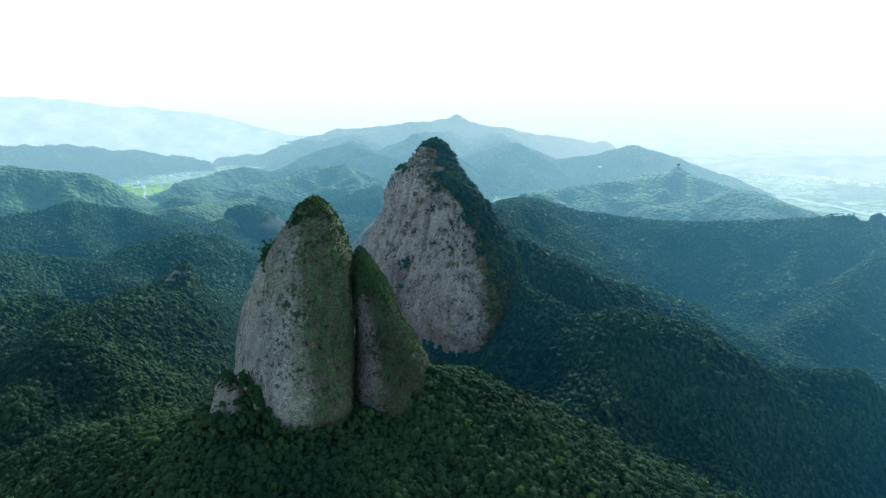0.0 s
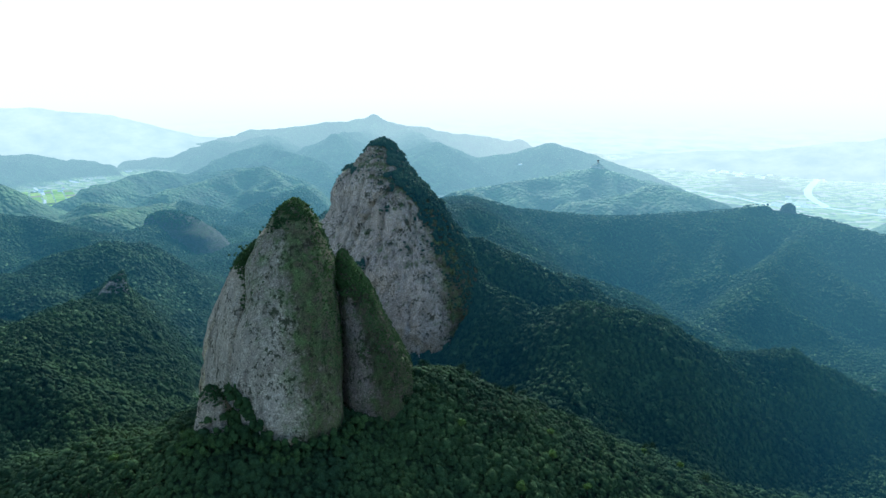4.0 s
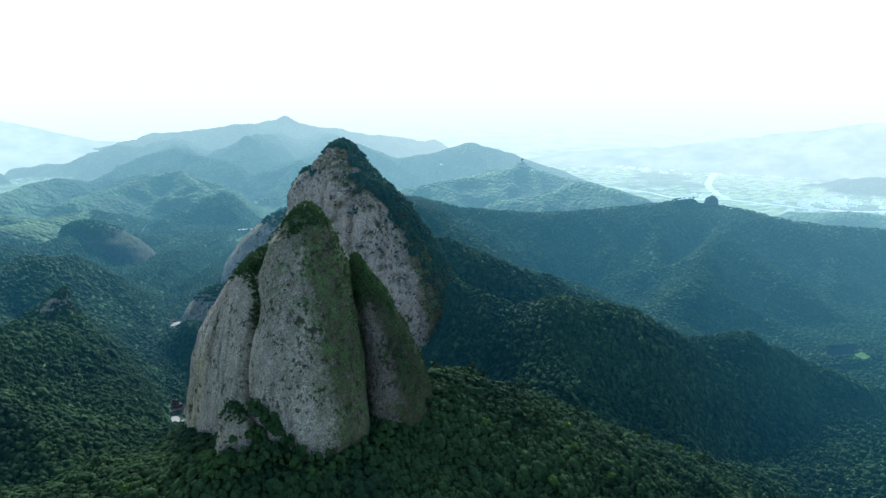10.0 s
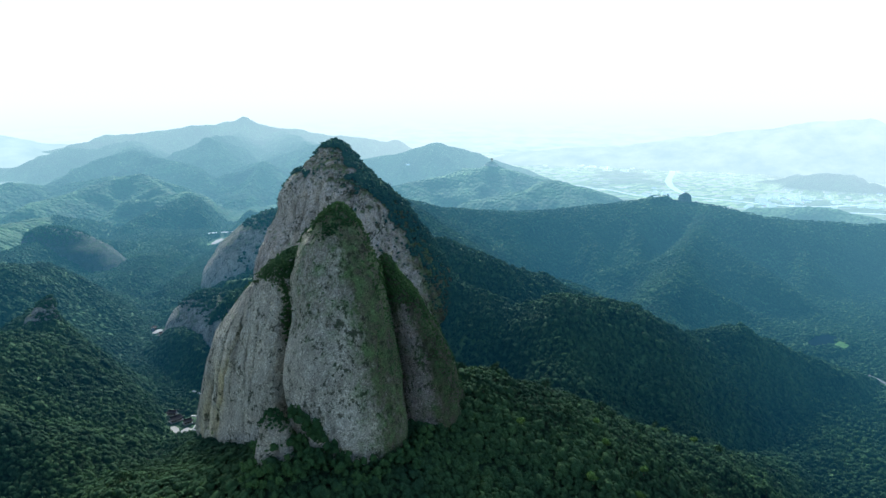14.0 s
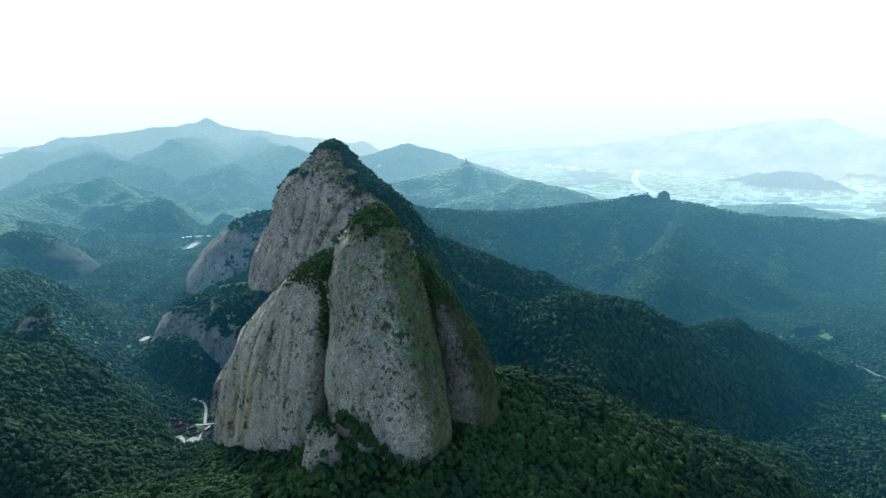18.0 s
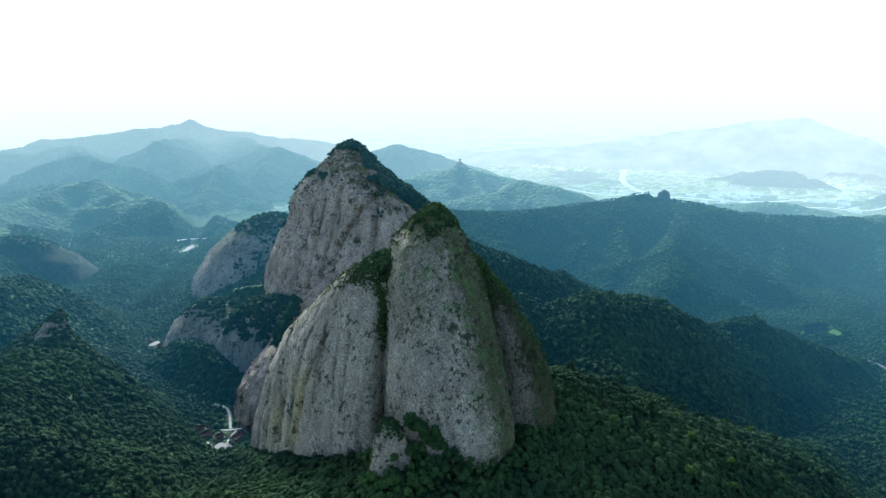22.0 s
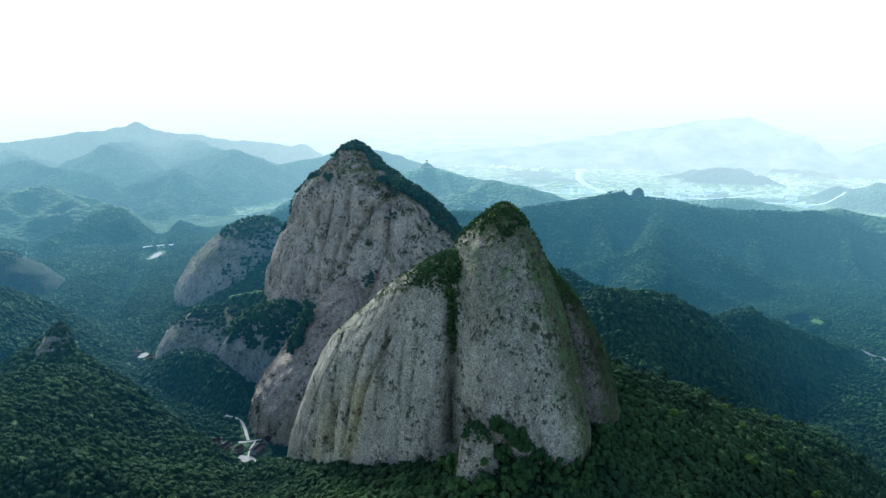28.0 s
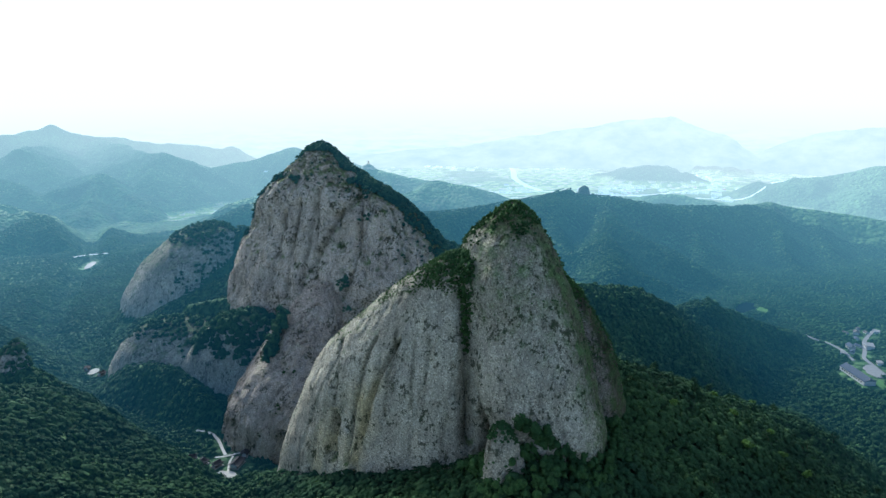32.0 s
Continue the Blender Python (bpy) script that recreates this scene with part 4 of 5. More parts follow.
def woods(r0, r1, step, seed, a0=-37, a1=72):
    """Places for trees: a shaken grid over the ring of open slopes."""
    rng = np.random.default_rng(seed)
    g = np.arange(-r1, r1, step)
    x, y = (v.ravel() for v in np.meshgrid(g, g))
    x, y = x + rng.uniform(-0.42, 0.42, x.shape) * step, y + rng.uniform(-0.42, 0.42, x.shape) * step
    r, a = np.hypot(x, y), np.degrees(np.arctan2(x, y))
    x, y = x + CENTRE[0], y + CENTRE[1]
    keep = (r >= r0) & (r < r1) & (a > a0) & (a < a1)
    for cx, cy, cr in CLEAR:
        keep &= np.hypot(x - cx, y - cy) > cr
    for width, line in PATHS.values():
        for (x0, y0), (x1, y1) in zip(line, line[1:]):
            q = np.clip(((x - x0) * (x1 - x0) + (y - y0) * (y1 - y0)) / ((x1 - x0) ** 2 + (y1 - y0) ** 2), 0, 1)
            keep &= np.hypot(x - x0 - q * (x1 - x0), y - y0 - q * (y1 - y0)) > width + 2.4
    x, y, r = x[keep], y[keep], r[keep]
    k = 1 + 12 / r
    z = land(x, y)
    back = (land(CENTRE[0] + (x - CENTRE[0]) * k, CENTRE[1] + (y - CENTRE[1]) * k) - z) / 12 > -330 / r - 0.12
    x, y = x[back], y[back]
    return np.stack([x, y, land(x, y)], -1), rng


near_t = [crown_template(7, 100 + i, 6, (0.18, 0.34)) for i in range(6)]
mid_t = [crown_template(5, 200 + i, 5, (0.2, 0.34)) for i in range(5)]
far_t = [crown_template(0, 300 + i, 4) for i in range(5)]
for name, r0, r1, step, tmpl, seed, size, mat in (("far_valley_forest", 1780, 2300, 7.6, far_t, 44, 5.2, M_FOREST), ("near_forest", 300, 640, 4.1, near_t, 41, 2.75, M_FOREST), ("valley_forest", 640, 1020, 5.2, mid_t, 42, 3.4, M_FOREST), ("ridge_forest", 1020, 1780, 6.3, far_t, 43, 4.5, M_FOREST)):
    pos, rng = woods(r0, r1, step, seed, *((-11, 13) if r1 > 2000 else ()))
    far_side = r0 > 1000
    # the canopy follows the slope it grows on
    z = land(pos[:, 0], pos[:, 1])
    slope = np.stack([land(pos[:, 0] + 7, pos[:, 1]) - z, land(pos[:, 0], pos[:, 1] + 7) - z], -1) / 7 * (0.95 if far_side else 0.85)
    rad = size * rng.lognormal(0, 0.16 if far_side else 0.26, len(pos)) * (1 + 0.25 * vnoise(pos[:, 0] / 25, pos[:, 1] / 25, seed=4))
    pos[:, 2] += rad * (0.25 if far_side else 0.45) + rng.uniform(-1.2, 1.2, len(pos)) * (0.6 if far_side else 0.8)
    scatter_mesh(name, tmpl, pos, rad, rad * (rng.uniform(0.32, 0.5, len(pos)) if far_side else rng.uniform(0.55, 0.9, len(pos))), seed, mat, "dense broadleaf forest in deep summer green", "forest", slope)


# ---- shrubs on the rock ----
def count_ok(name):
    return name not in ("ridge_shrubs", "ledge_shrubs", "slab_shrubs", "crest_shrubs", "summit_shrubs")


def shrubs(name, spots, r_lo, r_hi, seed, label, tall=0.9, mat=None):
    rng = np.random.default_rng(seed)
    rad = rng.uniform(r_lo, r_hi, len(spots))
    pos = spots.copy()
    pos[:, 2] += rad * 0.25
    return scatter_mesh(name, near_t if mat is None and count_ok(name) else mid_t, pos, rad, rad * tall, seed, mat or M_SHRUB, label, "shrubs")


def spots_on(key, want, count, seed):
    """Random places on a dome, where want(place, normal) says how likely they are."""
    _, v, nrm, _ = LOBES[key]
    v, nrm = v[:-1].reshape(-1, 3), nrm[:-1].reshape(-1, 3)
    e1 = np.linalg.norm(np.roll(LOBES[key][1], -1, 1) - LOBES[key][1], axis=-1)[:-1].ravel()
    e2 = np.linalg.norm(np.diff(LOBES[key][1], axis=0), axis=-1).ravel()
    p = e1 * e2 * np.clip(want(v, nrm), 0, None)
    rng = np.random.default_rng(seed)
    return v[rng.choice(len(v), count, p=p / p.sum())] + rng.normal(0, 0.7, (count, 3))


def clumps(v, scale, seed, cut=0.1):
    return np.clip(fbm(v[:, 0] / scale, v[:, 1] / scale, v[:, 2] / scale, 3, seed) - cut, 0, 1)


top = spots_on("main", lambda v, n: (v[:, 2] > 490 + 13 * vnoise(v[:, 0] / 9, v[:, 1] / 9, seed=2)) * 1.0 + (v[:, 2] > 385) * (n[:, 0] > 0.5) * (0.3 + 1.2 * clumps(v, 13, 71, 0.0)) + (v[:, 2] > 470) * clumps(v, 10, 72, 0.1) + (v[:, 2] > 440) * (n[:, 1] > 0.3) * (n[:, 0] < 0) * 0.8, 2600, 51)
shrubs("summit_shrubs", top, 0.6, 1.4, 51, "low dark green shrubs on the rounded rock top")
crest = spots_on("fin", lambda v, n: (n[:, 2] > 0.62) * (v[:, 2] > 385) * (0.2 + 2 * clumps(v, 12, 74, 0.0)) + (v[:, 2] > 439 + 7 * vnoise(v[:, 0] / 9, v[:, 1] / 9, v[:, 2] / 9, seed=6)) * (v[:, 1] < 588) * 1.6 + 0.5 * (v[:, 2] > 415) * (v[:, 1] < 548) * (v[:, 0] < -132) * clumps(v, 10, 73, 0.15), 2600, 52)
shrubs("crest_shrubs", crest, 0.8, 1.9, 52, "dense green shrubs on the sloping rock crest")
shrubs("slab_shrubs", spots_on("slab", lambda v, n: (v[:, 2] > 432) * 1.0 + (n[:, 0] > 0.1) * (v[:, 2] > 350) * (0.6 + clumps(v, 12, 70, -0.1)), 4200, 53), 0.5, 1.3, 53, "green shrubs and moss on the side dome")
shrubs("ridge_shrubs", spots_on("far", lambda v, n: (v[:, 2] > 300) * (off_crest(v[:, 0], v[:, 1]) < np.where(v[:, 2] > 470, 12, 34) + 13 * vnoise(v[:, 0] / 16, v[:, 1] / 16, v[:, 2] / 16, seed=8)) * (n[:, 1] < 0.5) + (v[:, 2] > 503) * 2.0, 4700, 54), 1.9, 4.0, 54, "wooded ridge of small trees down the far peak", mat=M_FOREST)
shrubs("ledge_shrubs", spots_on("far", lambda v, n: clumps(v, 26, 61, 0.28) * (n[:, 0] < 0.5) * (v[:, 2] > 330) + 1.2 * clumps(v, 18, 67, 0.1) * (off_crest(v[:, 0], v[:, 1]) < 55) * (v[:, 2] > 320) + 0.6 * clumps(v, 14, 68, 0.15) * (v[:, 2] > 455), 330, 55), 1.0, 2.4, 55, "dark shrubs growing on ledges of the cliff", mat=M_FOREST)
scrub = spots_on("far", lambda v, n: np.clip((118 - off_crest(v[:, 0], v[:, 1]) + 24 * vnoise(v[:, 0] / 15, v[:, 1] / 15, v[:, 2] / 15, seed=76)) / 60, 0, 1) ** 2 * np.clip((430 - v[:, 2]) / 60, 0, 1) * np.clip(n[:, 0] * 2 + 0.4, 0, 1) * (v[:, 2] > 270), 1900, 75)
shrubs("cliff_scrub", scrub, 0.9, 2.5, 75, "scrub that climbs the shaded lower cliff of the far peak", mat=M_FOREST)
seam = np.random.default_rng(90).uniform(0, 1, 260) ** 2.2
seam = np.stack([-146 - 3 * seam, 545 - 5 * seam, 462 - 62 * seam], -1) + np.random.default_rng(91).normal(0, 1, (260, 3)) * np.stack([5.5 - 4 * seam, 4.5 - 3 * seam, 3 + 0 * seam], -1)
shrubs("seam_shrubs", seam, 0.8, 1.9, 92, "dark shrubs that fill the upper crack between two domes")
shrubs("crack_shrubs", spots_on("main", lambda v, n: clumps(v, 14, 62, 0.3) * (v[:, 2] > 345), 90, 56), 0.5, 1.1, 56, "small tufts growing in pits of the cliff")

nook = np.concatenate([np.array(c, float) + np.random.default_rng(15 + i).normal(0, 1, (n, 3)) * sp for i, (c, n, sp) in enumerate([((-56, 899, 350), 26, (4, 2, 4)), ((-28, 882, 345), 16, (3, 2, 3)), ((-13, 905, 425), 8, (1.5, 1.5, 5)), ((-6, 919, 450), 14, (2, 2, 7)), ((-62, 880, 322), 8, (5, 2, 2))])])
shrubs("groove_bushes", nook, 1.6, 3.0, 69, "dark bushes in the groove of the far peak", 1.0, mat=M_FOREST)
bush = np.array([(-150, 476, 0), (-176, 490, 0), (-170, 498, 0), (-152, 486, 0), (-158, 470, 0), (-180, 500, 0), (-147, 470, 0), (-92, 448, 0), (-80, 455, 0), (-70, 462, 0), (-62, 472, 0), (-104, 444, 0), (-118, 443, 0), (-130, 446, 0), (-142, 452, 0), (-172, 470, 0), (-178, 480, 0)], float)
bush = np.concatenate([bush, np.array([(-176, 452, 0), (-166, 449, 0), (-156, 450, 0), (-183, 460, 0), (-186, 472, 0), (-150, 455, 0)], float)])
bush = np.repeat(bush, 9, 0) + np.random.default_rng(5).normal(0, 3.0, (207, 3)) * (1, 1, 0)
bush[:, 2] = land(bush[:, 0], bush[:, 1]) + np.random.default_rng(6).uniform(1, 9, 207)
# bushes climb the corner between the spire and the main dome
climb = np.random.default_rng(8).uniform(0, 1, 90)
climb = np.stack([-154 + 30 * climb, 478 - 30 * climb, 376 - 32 * climb], -1) + np.random.default_rng(9).normal(0, 1, (90, 3)) * (2.5, 2.0, 3.0)
bush = np.concatenate([bush, climb])
shrubs("foot_bushes", bush, 2.2, 3.6, 66, "dark leafy bushes at the foot of the crack", 1.2)
shrubs("spire_shrubs", spots_on("boulder", lambda v, n: (v[:, 2] > 369) * 1.0 + (n[:, 0] > 0.3) * (v[:, 2] > 340) * 0.4 + 0.7 * clumps(v, 7, 77, 0.0) * (v[:, 2] > 350), 190, 57), 0.7, 1.7, 57, "dark shrubs crowning the small rock spire")
shrubs("shoulder_trees", spots_on("g1", lambda v, n: (n[:, 0] > -0.2 + 0.5 * vnoise(v[:, 1] / 30, v[:, 2] / 30, seed=6)) * (v[:, 2] > 200) + (v[:, 2] > 320), 900, 58), 2.5, 4.5, 58, "trees on the rock shoulder behind the far peak", mat=M_FOREST)
shrubs("dome_trees", spots_on("g2", lambda v, n: (v[:, 2] > 240 + 8 * vnoise(v[:, 0] / 20, v[:, 1] / 20, seed=3)) * (v[:, 1] < 1215) * 1.0, 330, 59), 2.8, 5.0, 59, "trees on top of the low rock wall", mat=M_FOREST)
bench = spots_on("bench", lambda v, n: (v[:, 2] > 252 + 12 * vnoise(v[:, 0] / 16, v[:, 1] / 16, seed=12)) * 1.0, 520, 86)
gully = np.random.default_rng(87).uniform(0, 1, 70)
gully = np.stack([-128 - 36 * gully, 918 - 28 * gully, 318 - 42 * gully], -1) + np.random.default_rng(88).normal(0, 1, (70, 3)) * (3.5, 3.5, 3.5)
shrubs("bench_trees", np.concatenate([bench, gully]), 3.2, 6.4, 89, "dark broadleaf trees on the rock bench beside the far peak", 1.05, mat=M_FOREST)
shrubs("foot_shrubs", spots_on("foot", lambda v, n: clumps(v, 24, 63, 0.34) * (v[:, 2] > 215), 40, 60), 1.2, 2.6, 60, "shrubs on the foot of the far peak")
shrubs("cone_trees", spots_on("g5", lambda v, n: (v[:, 2] > 240) * ((n[:, 0] > -0.35) * 1.0 + (v[:, 2] > 318)), 300, 65), 1.8, 3.2, 65, "dark trees on the cone shaped hill", mat=M_FOREST)
shrubs("crag_trees", spots_on("g3", lambda v, n: (v[:, 2] > 236) * (n[:, 1] > -0.75), 420, 64), 2.5, 4.0, 64, "trees on the crown of the rock dome", mat=M_FOREST)


# ---- painted haze beyond the hills ----
def haze_ring():
    # A glowing ring: haze, white sky and faint plain streaks painted as emission.
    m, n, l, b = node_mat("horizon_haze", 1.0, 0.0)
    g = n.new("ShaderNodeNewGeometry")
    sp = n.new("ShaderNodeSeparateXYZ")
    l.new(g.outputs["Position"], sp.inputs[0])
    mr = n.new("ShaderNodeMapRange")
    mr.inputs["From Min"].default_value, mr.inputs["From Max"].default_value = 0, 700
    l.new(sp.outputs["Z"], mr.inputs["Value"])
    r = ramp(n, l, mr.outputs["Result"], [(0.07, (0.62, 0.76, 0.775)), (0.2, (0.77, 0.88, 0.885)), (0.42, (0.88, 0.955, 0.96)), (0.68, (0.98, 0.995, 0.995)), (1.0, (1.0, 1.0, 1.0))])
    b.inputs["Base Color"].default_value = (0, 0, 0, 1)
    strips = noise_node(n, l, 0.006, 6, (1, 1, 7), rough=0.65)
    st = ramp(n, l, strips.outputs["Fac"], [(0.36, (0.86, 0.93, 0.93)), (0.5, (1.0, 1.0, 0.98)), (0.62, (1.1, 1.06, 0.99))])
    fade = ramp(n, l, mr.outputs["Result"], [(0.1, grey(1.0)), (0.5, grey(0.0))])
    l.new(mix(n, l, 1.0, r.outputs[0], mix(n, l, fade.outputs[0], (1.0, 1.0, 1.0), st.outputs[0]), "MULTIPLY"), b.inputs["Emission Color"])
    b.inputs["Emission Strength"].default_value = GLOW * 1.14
    a = np.linspace(0, 2 * np.pi, 180, endpoint=False)
    zs = np.array([-50, 200, 450, 700, 1000, 1450.0])
    x = np.stack([CENTRE[0] + 4800 * np.cos(a)] * len(zs))
    y = np.stack([CENTRE[1] + 4800 * np.sin(a)] * len(zs))
    z = np.repeat(zs[:, None], len(a), 1)
    idx = np.arange(x.size).reshape(x.shape)
    j = np.roll(idx, -1, 1)
    q = np.stack([idx[:-1], idx[1:], j[1:], j[:-1]], -1).reshape(-1, 4)
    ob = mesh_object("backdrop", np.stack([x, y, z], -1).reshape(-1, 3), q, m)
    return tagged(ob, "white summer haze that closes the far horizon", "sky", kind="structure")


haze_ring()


def far_range(name, pts, tint, seed, label):
    """A pale range on the horizon, its haze painted as emission: crest points as (degrees from north, metres out,
    height).
    """
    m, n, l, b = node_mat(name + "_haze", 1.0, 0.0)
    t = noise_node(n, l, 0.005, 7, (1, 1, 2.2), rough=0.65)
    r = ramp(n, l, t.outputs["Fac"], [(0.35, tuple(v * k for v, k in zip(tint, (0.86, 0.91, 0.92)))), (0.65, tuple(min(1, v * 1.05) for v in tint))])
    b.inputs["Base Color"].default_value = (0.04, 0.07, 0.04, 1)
    # the painted haze is dimmer towards the foot of the range
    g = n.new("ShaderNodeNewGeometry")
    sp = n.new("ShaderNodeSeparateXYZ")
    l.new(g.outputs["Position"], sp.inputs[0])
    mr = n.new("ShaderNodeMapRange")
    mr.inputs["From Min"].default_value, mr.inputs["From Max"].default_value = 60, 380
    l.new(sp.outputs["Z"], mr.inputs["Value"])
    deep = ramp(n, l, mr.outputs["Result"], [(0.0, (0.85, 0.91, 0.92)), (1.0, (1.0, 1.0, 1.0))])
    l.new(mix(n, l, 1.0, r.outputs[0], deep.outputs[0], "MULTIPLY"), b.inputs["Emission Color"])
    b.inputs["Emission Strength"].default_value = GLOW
    p = np.array(pts)
    an = np.linspace(p[0, 0], p[-1, 0], 260)
    rad, top = np.interp(an, p[:, 0], p[:, 1]), np.interp(an, p[:, 0], p[:, 2])
    top = top + 16 * fbm(an / 2.2, an * 0 + seed, octaves=5, seed=seed) * np.clip((top - 90) / 80, 0, 1)
    u = np.linspace(0, 1, 14)
    out = np.cos(u * np.pi / 2) ** 1.2
    x = CENTRE[0] + (rad[None] - 420 * out[:, None] + 40 * out[:, None] * fbm(an / 1.3, an * 0, octaves=3, seed=seed + 4)[None]) * np.sin(np.radians(an))[None]
    y = CENTRE[1] + (rad[None] - 420 * out[:, None] + 40 * out[:, None] * fbm(an / 1.3, an * 0, octaves=3, seed=seed + 4)[None]) * np.cos(np.radians(an))[None]
    end = np.clip(np.minimum(an - an[0], an[-1] - an) / 5, 0, 1)
    top = 60 + (top - 60) * np.sin(end * np.pi / 2)
    z = 60 + (top[None] - 60) * u[:, None]
    idx = np.arange(x.size).reshape(x.shape)
    q = np.stack([idx[:-1, :-1], idx[:-1, 1:], idx[1:, 1:], idx[1:, :-1]], -1).reshape(-1, 4)
    return tagged(mesh_object(name, np.stack([x, y, z], -1).reshape(-1, 3), q, m), label, "mountains", kind="structure")


def bearing(x, y):
    return math.degrees(math.atan2(x - CENTRE[0], y - CENTRE[1]))


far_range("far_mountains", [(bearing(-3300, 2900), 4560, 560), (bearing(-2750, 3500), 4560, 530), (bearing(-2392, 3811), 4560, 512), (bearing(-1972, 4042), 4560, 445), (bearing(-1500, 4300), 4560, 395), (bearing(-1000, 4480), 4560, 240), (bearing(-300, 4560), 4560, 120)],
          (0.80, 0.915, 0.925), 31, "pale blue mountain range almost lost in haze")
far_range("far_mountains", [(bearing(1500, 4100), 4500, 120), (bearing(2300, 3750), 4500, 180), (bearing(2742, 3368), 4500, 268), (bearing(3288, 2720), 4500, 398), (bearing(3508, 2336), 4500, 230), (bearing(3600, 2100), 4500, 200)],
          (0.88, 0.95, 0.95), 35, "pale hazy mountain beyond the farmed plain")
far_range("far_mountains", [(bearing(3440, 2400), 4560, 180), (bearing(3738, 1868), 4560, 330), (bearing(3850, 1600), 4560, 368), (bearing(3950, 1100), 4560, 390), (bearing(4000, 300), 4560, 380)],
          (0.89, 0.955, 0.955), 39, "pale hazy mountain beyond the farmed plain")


# ---- roads, water, fields ----
# Several of these carry emission painted in for distance haze.
M_CONCRETE = painted_haze(plain_material("grey_concrete", (0.2, 0.2, 0.195), 0.85, 0.12, 0.3))
M_LANE = plain_material("pale_lane", (0.56, 0.54, 0.48), 0.85, 0.12, 0.3)
M_GRAVEL = painted_haze(plain_material("pale_gravel", (0.38, 0.365, 0.32), 0.95, 0.18, 0.6))
M_LAWN = painted_haze(plain_material("mown_grass", (0.075, 0.15, 0.045), 0.9, 0.25, 0.2))
M_TILE = plain_material("dark_roof_tile", (0.045, 0.048, 0.052), 0.7, 0.25, 0.8)
M_TIMBER = plain_material("painted_timber", (0.1, 0.065, 0.048), 0.7, 0.3, 1.2)
M_PLASTER = painted_haze(plain_material("pale_plaster", (0.36, 0.36, 0.35), 0.85, 0.1, 0.4))
M_STONE = plain_material("cut_stone", (0.38, 0.37, 0.34), 0.9, 0.2, 0.7)
M_RED_ROOF = painted_haze(plain_material("brown_roof", (0.085, 0.08, 0.076), 0.7, 0.25, 0.6))
M_BLUE_ROOF = painted_haze(plain_material("slate_blue_roof", (0.05, 0.062, 0.085), 0.55, 0.2, 0.6))
M_WINDOW, _n, _l, _b = node_mat("window_glass", 0.08, 0.5)
_b.inputs["Base Color"].default_value = (0.03, 0.04, 0.05, 1)
M_STEEL, _n, _l, _b = node_mat("galvanised_steel", 0.4, 0.5)
_b.inputs["Base Color"].default_value, _b.inputs["Metallic"].default_value = (0.6, 0.62, 0.63, 1), 0.8
M_PLOTS = [painted_haze(m, 0.6) for m in (plain_material("paddy_green", (0.36, 0.6, 0.1), 0.9, 0.15, 0.02), plain_material("young_rice", (0.56, 0.74, 0.16), 0.9, 0.15, 0.02), plain_material("dry_field", (0.42, 0.4, 0.24), 0.95, 0.15, 0.02),
           plain_material("vegetable_rows", (0.12, 0.22, 0.07), 0.9, 0.2, 0.03))]
M_FAR_ROAD = painted_haze(plain_material("far_road", (0.8, 0.79, 0.76), 0.9, 0.1, 0.05))
M_FAR_WALL = painted_haze(plain_material("far_walls", (0.62, 0.61, 0.58), 0.9, 0.1, 0.05))
M_FAR_ROOF = painted_haze(plain_material("far_roofs", (0.3, 0.32, 0.36), 0.7, 0.3, 0.02))
M_FAR_RED = painted_haze(plain_material("far_red_roofs", (0.36, 0.16, 0.12), 0.7, 0.3, 0.02))


def water_material(name):
    m, n, l, b = node_mat(name, 0.12, 0.3)
    # sky reflection painted in as a pale base colour
    b.inputs["Base Color"].default_value = (0.32, 0.36, 0.37, 1)
    t = noise_node(n, l, 0.6, 3)
    l.new(bump(n, l, t.outputs["Fac"], 0.08, 0.2), b.inputs["Normal"])
    return m


M_WATER = water_material("sky_tinted_water")
M_POND, _n, _l, _b = node_mat("pond_water", 0.35, 0.02)
_b.inputs["Base Color"].default_value = (0.008, 0.015, 0.02, 1)
_b.inputs["IOR"].default_value = 1.02
painted_haze(M_POND)


def ribbon(name, line, half, mat, label, lift=0.5, category="road", step=8.0):
    """A strip of road that follows the ground."""
    p = np.array(line, float)
    seg = np.hypot(*np.diff(p, axis=0).T)
    at = np.concatenate([[0], np.cumsum(seg)])
    t = np.linspace(0, at[-1], max(3, int(at[-1] / step)))
    c = np.stack([np.interp(t, at, p[:, 0]), np.interp(t, at, p[:, 1])], -1)
    for _ in range(3):
        c[1:-1] = (c[:-2] + 2 * c[1:-1] + c[2:]) / 4
    d = np.gradient(c, axis=0)
    d /= np.maximum(np.linalg.norm(d, axis=1, keepdims=True), 1e-6)
    side = np.stack([-d[:, 1], d[:, 0]], -1) * half
    rows = [c + side, c, c - side]
    zc = land(c[:, 0], c[:, 1]) + lift
    zc[1:-1] = np.maximum(zc[1:-1], (zc[:-2] + zc[2:]) / 2)
    v = [np.column_stack([r, zc + (0.12 if i == 1 else 0)]) for i, r in enumerate(rows)] + [np.column_stack([r, zc - 1.2]) for r in (rows[2], rows[0])]
    v = np.stack(v)
    k = len(c)
    idx = np.arange(5 * k).reshape(5, k)
    ring = list(range(5)) + [0]
    q = np.concatenate([np.stack([idx[a, :-1], idx[b, :-1], idx[b, 1:], idx[a, 1:]], -1) for a, b in zip(ring, ring[1:])])
    return tagged(mesh_object(name, v.reshape(-1, 3), q, mat, smooth=False), label, category, kind="structure")


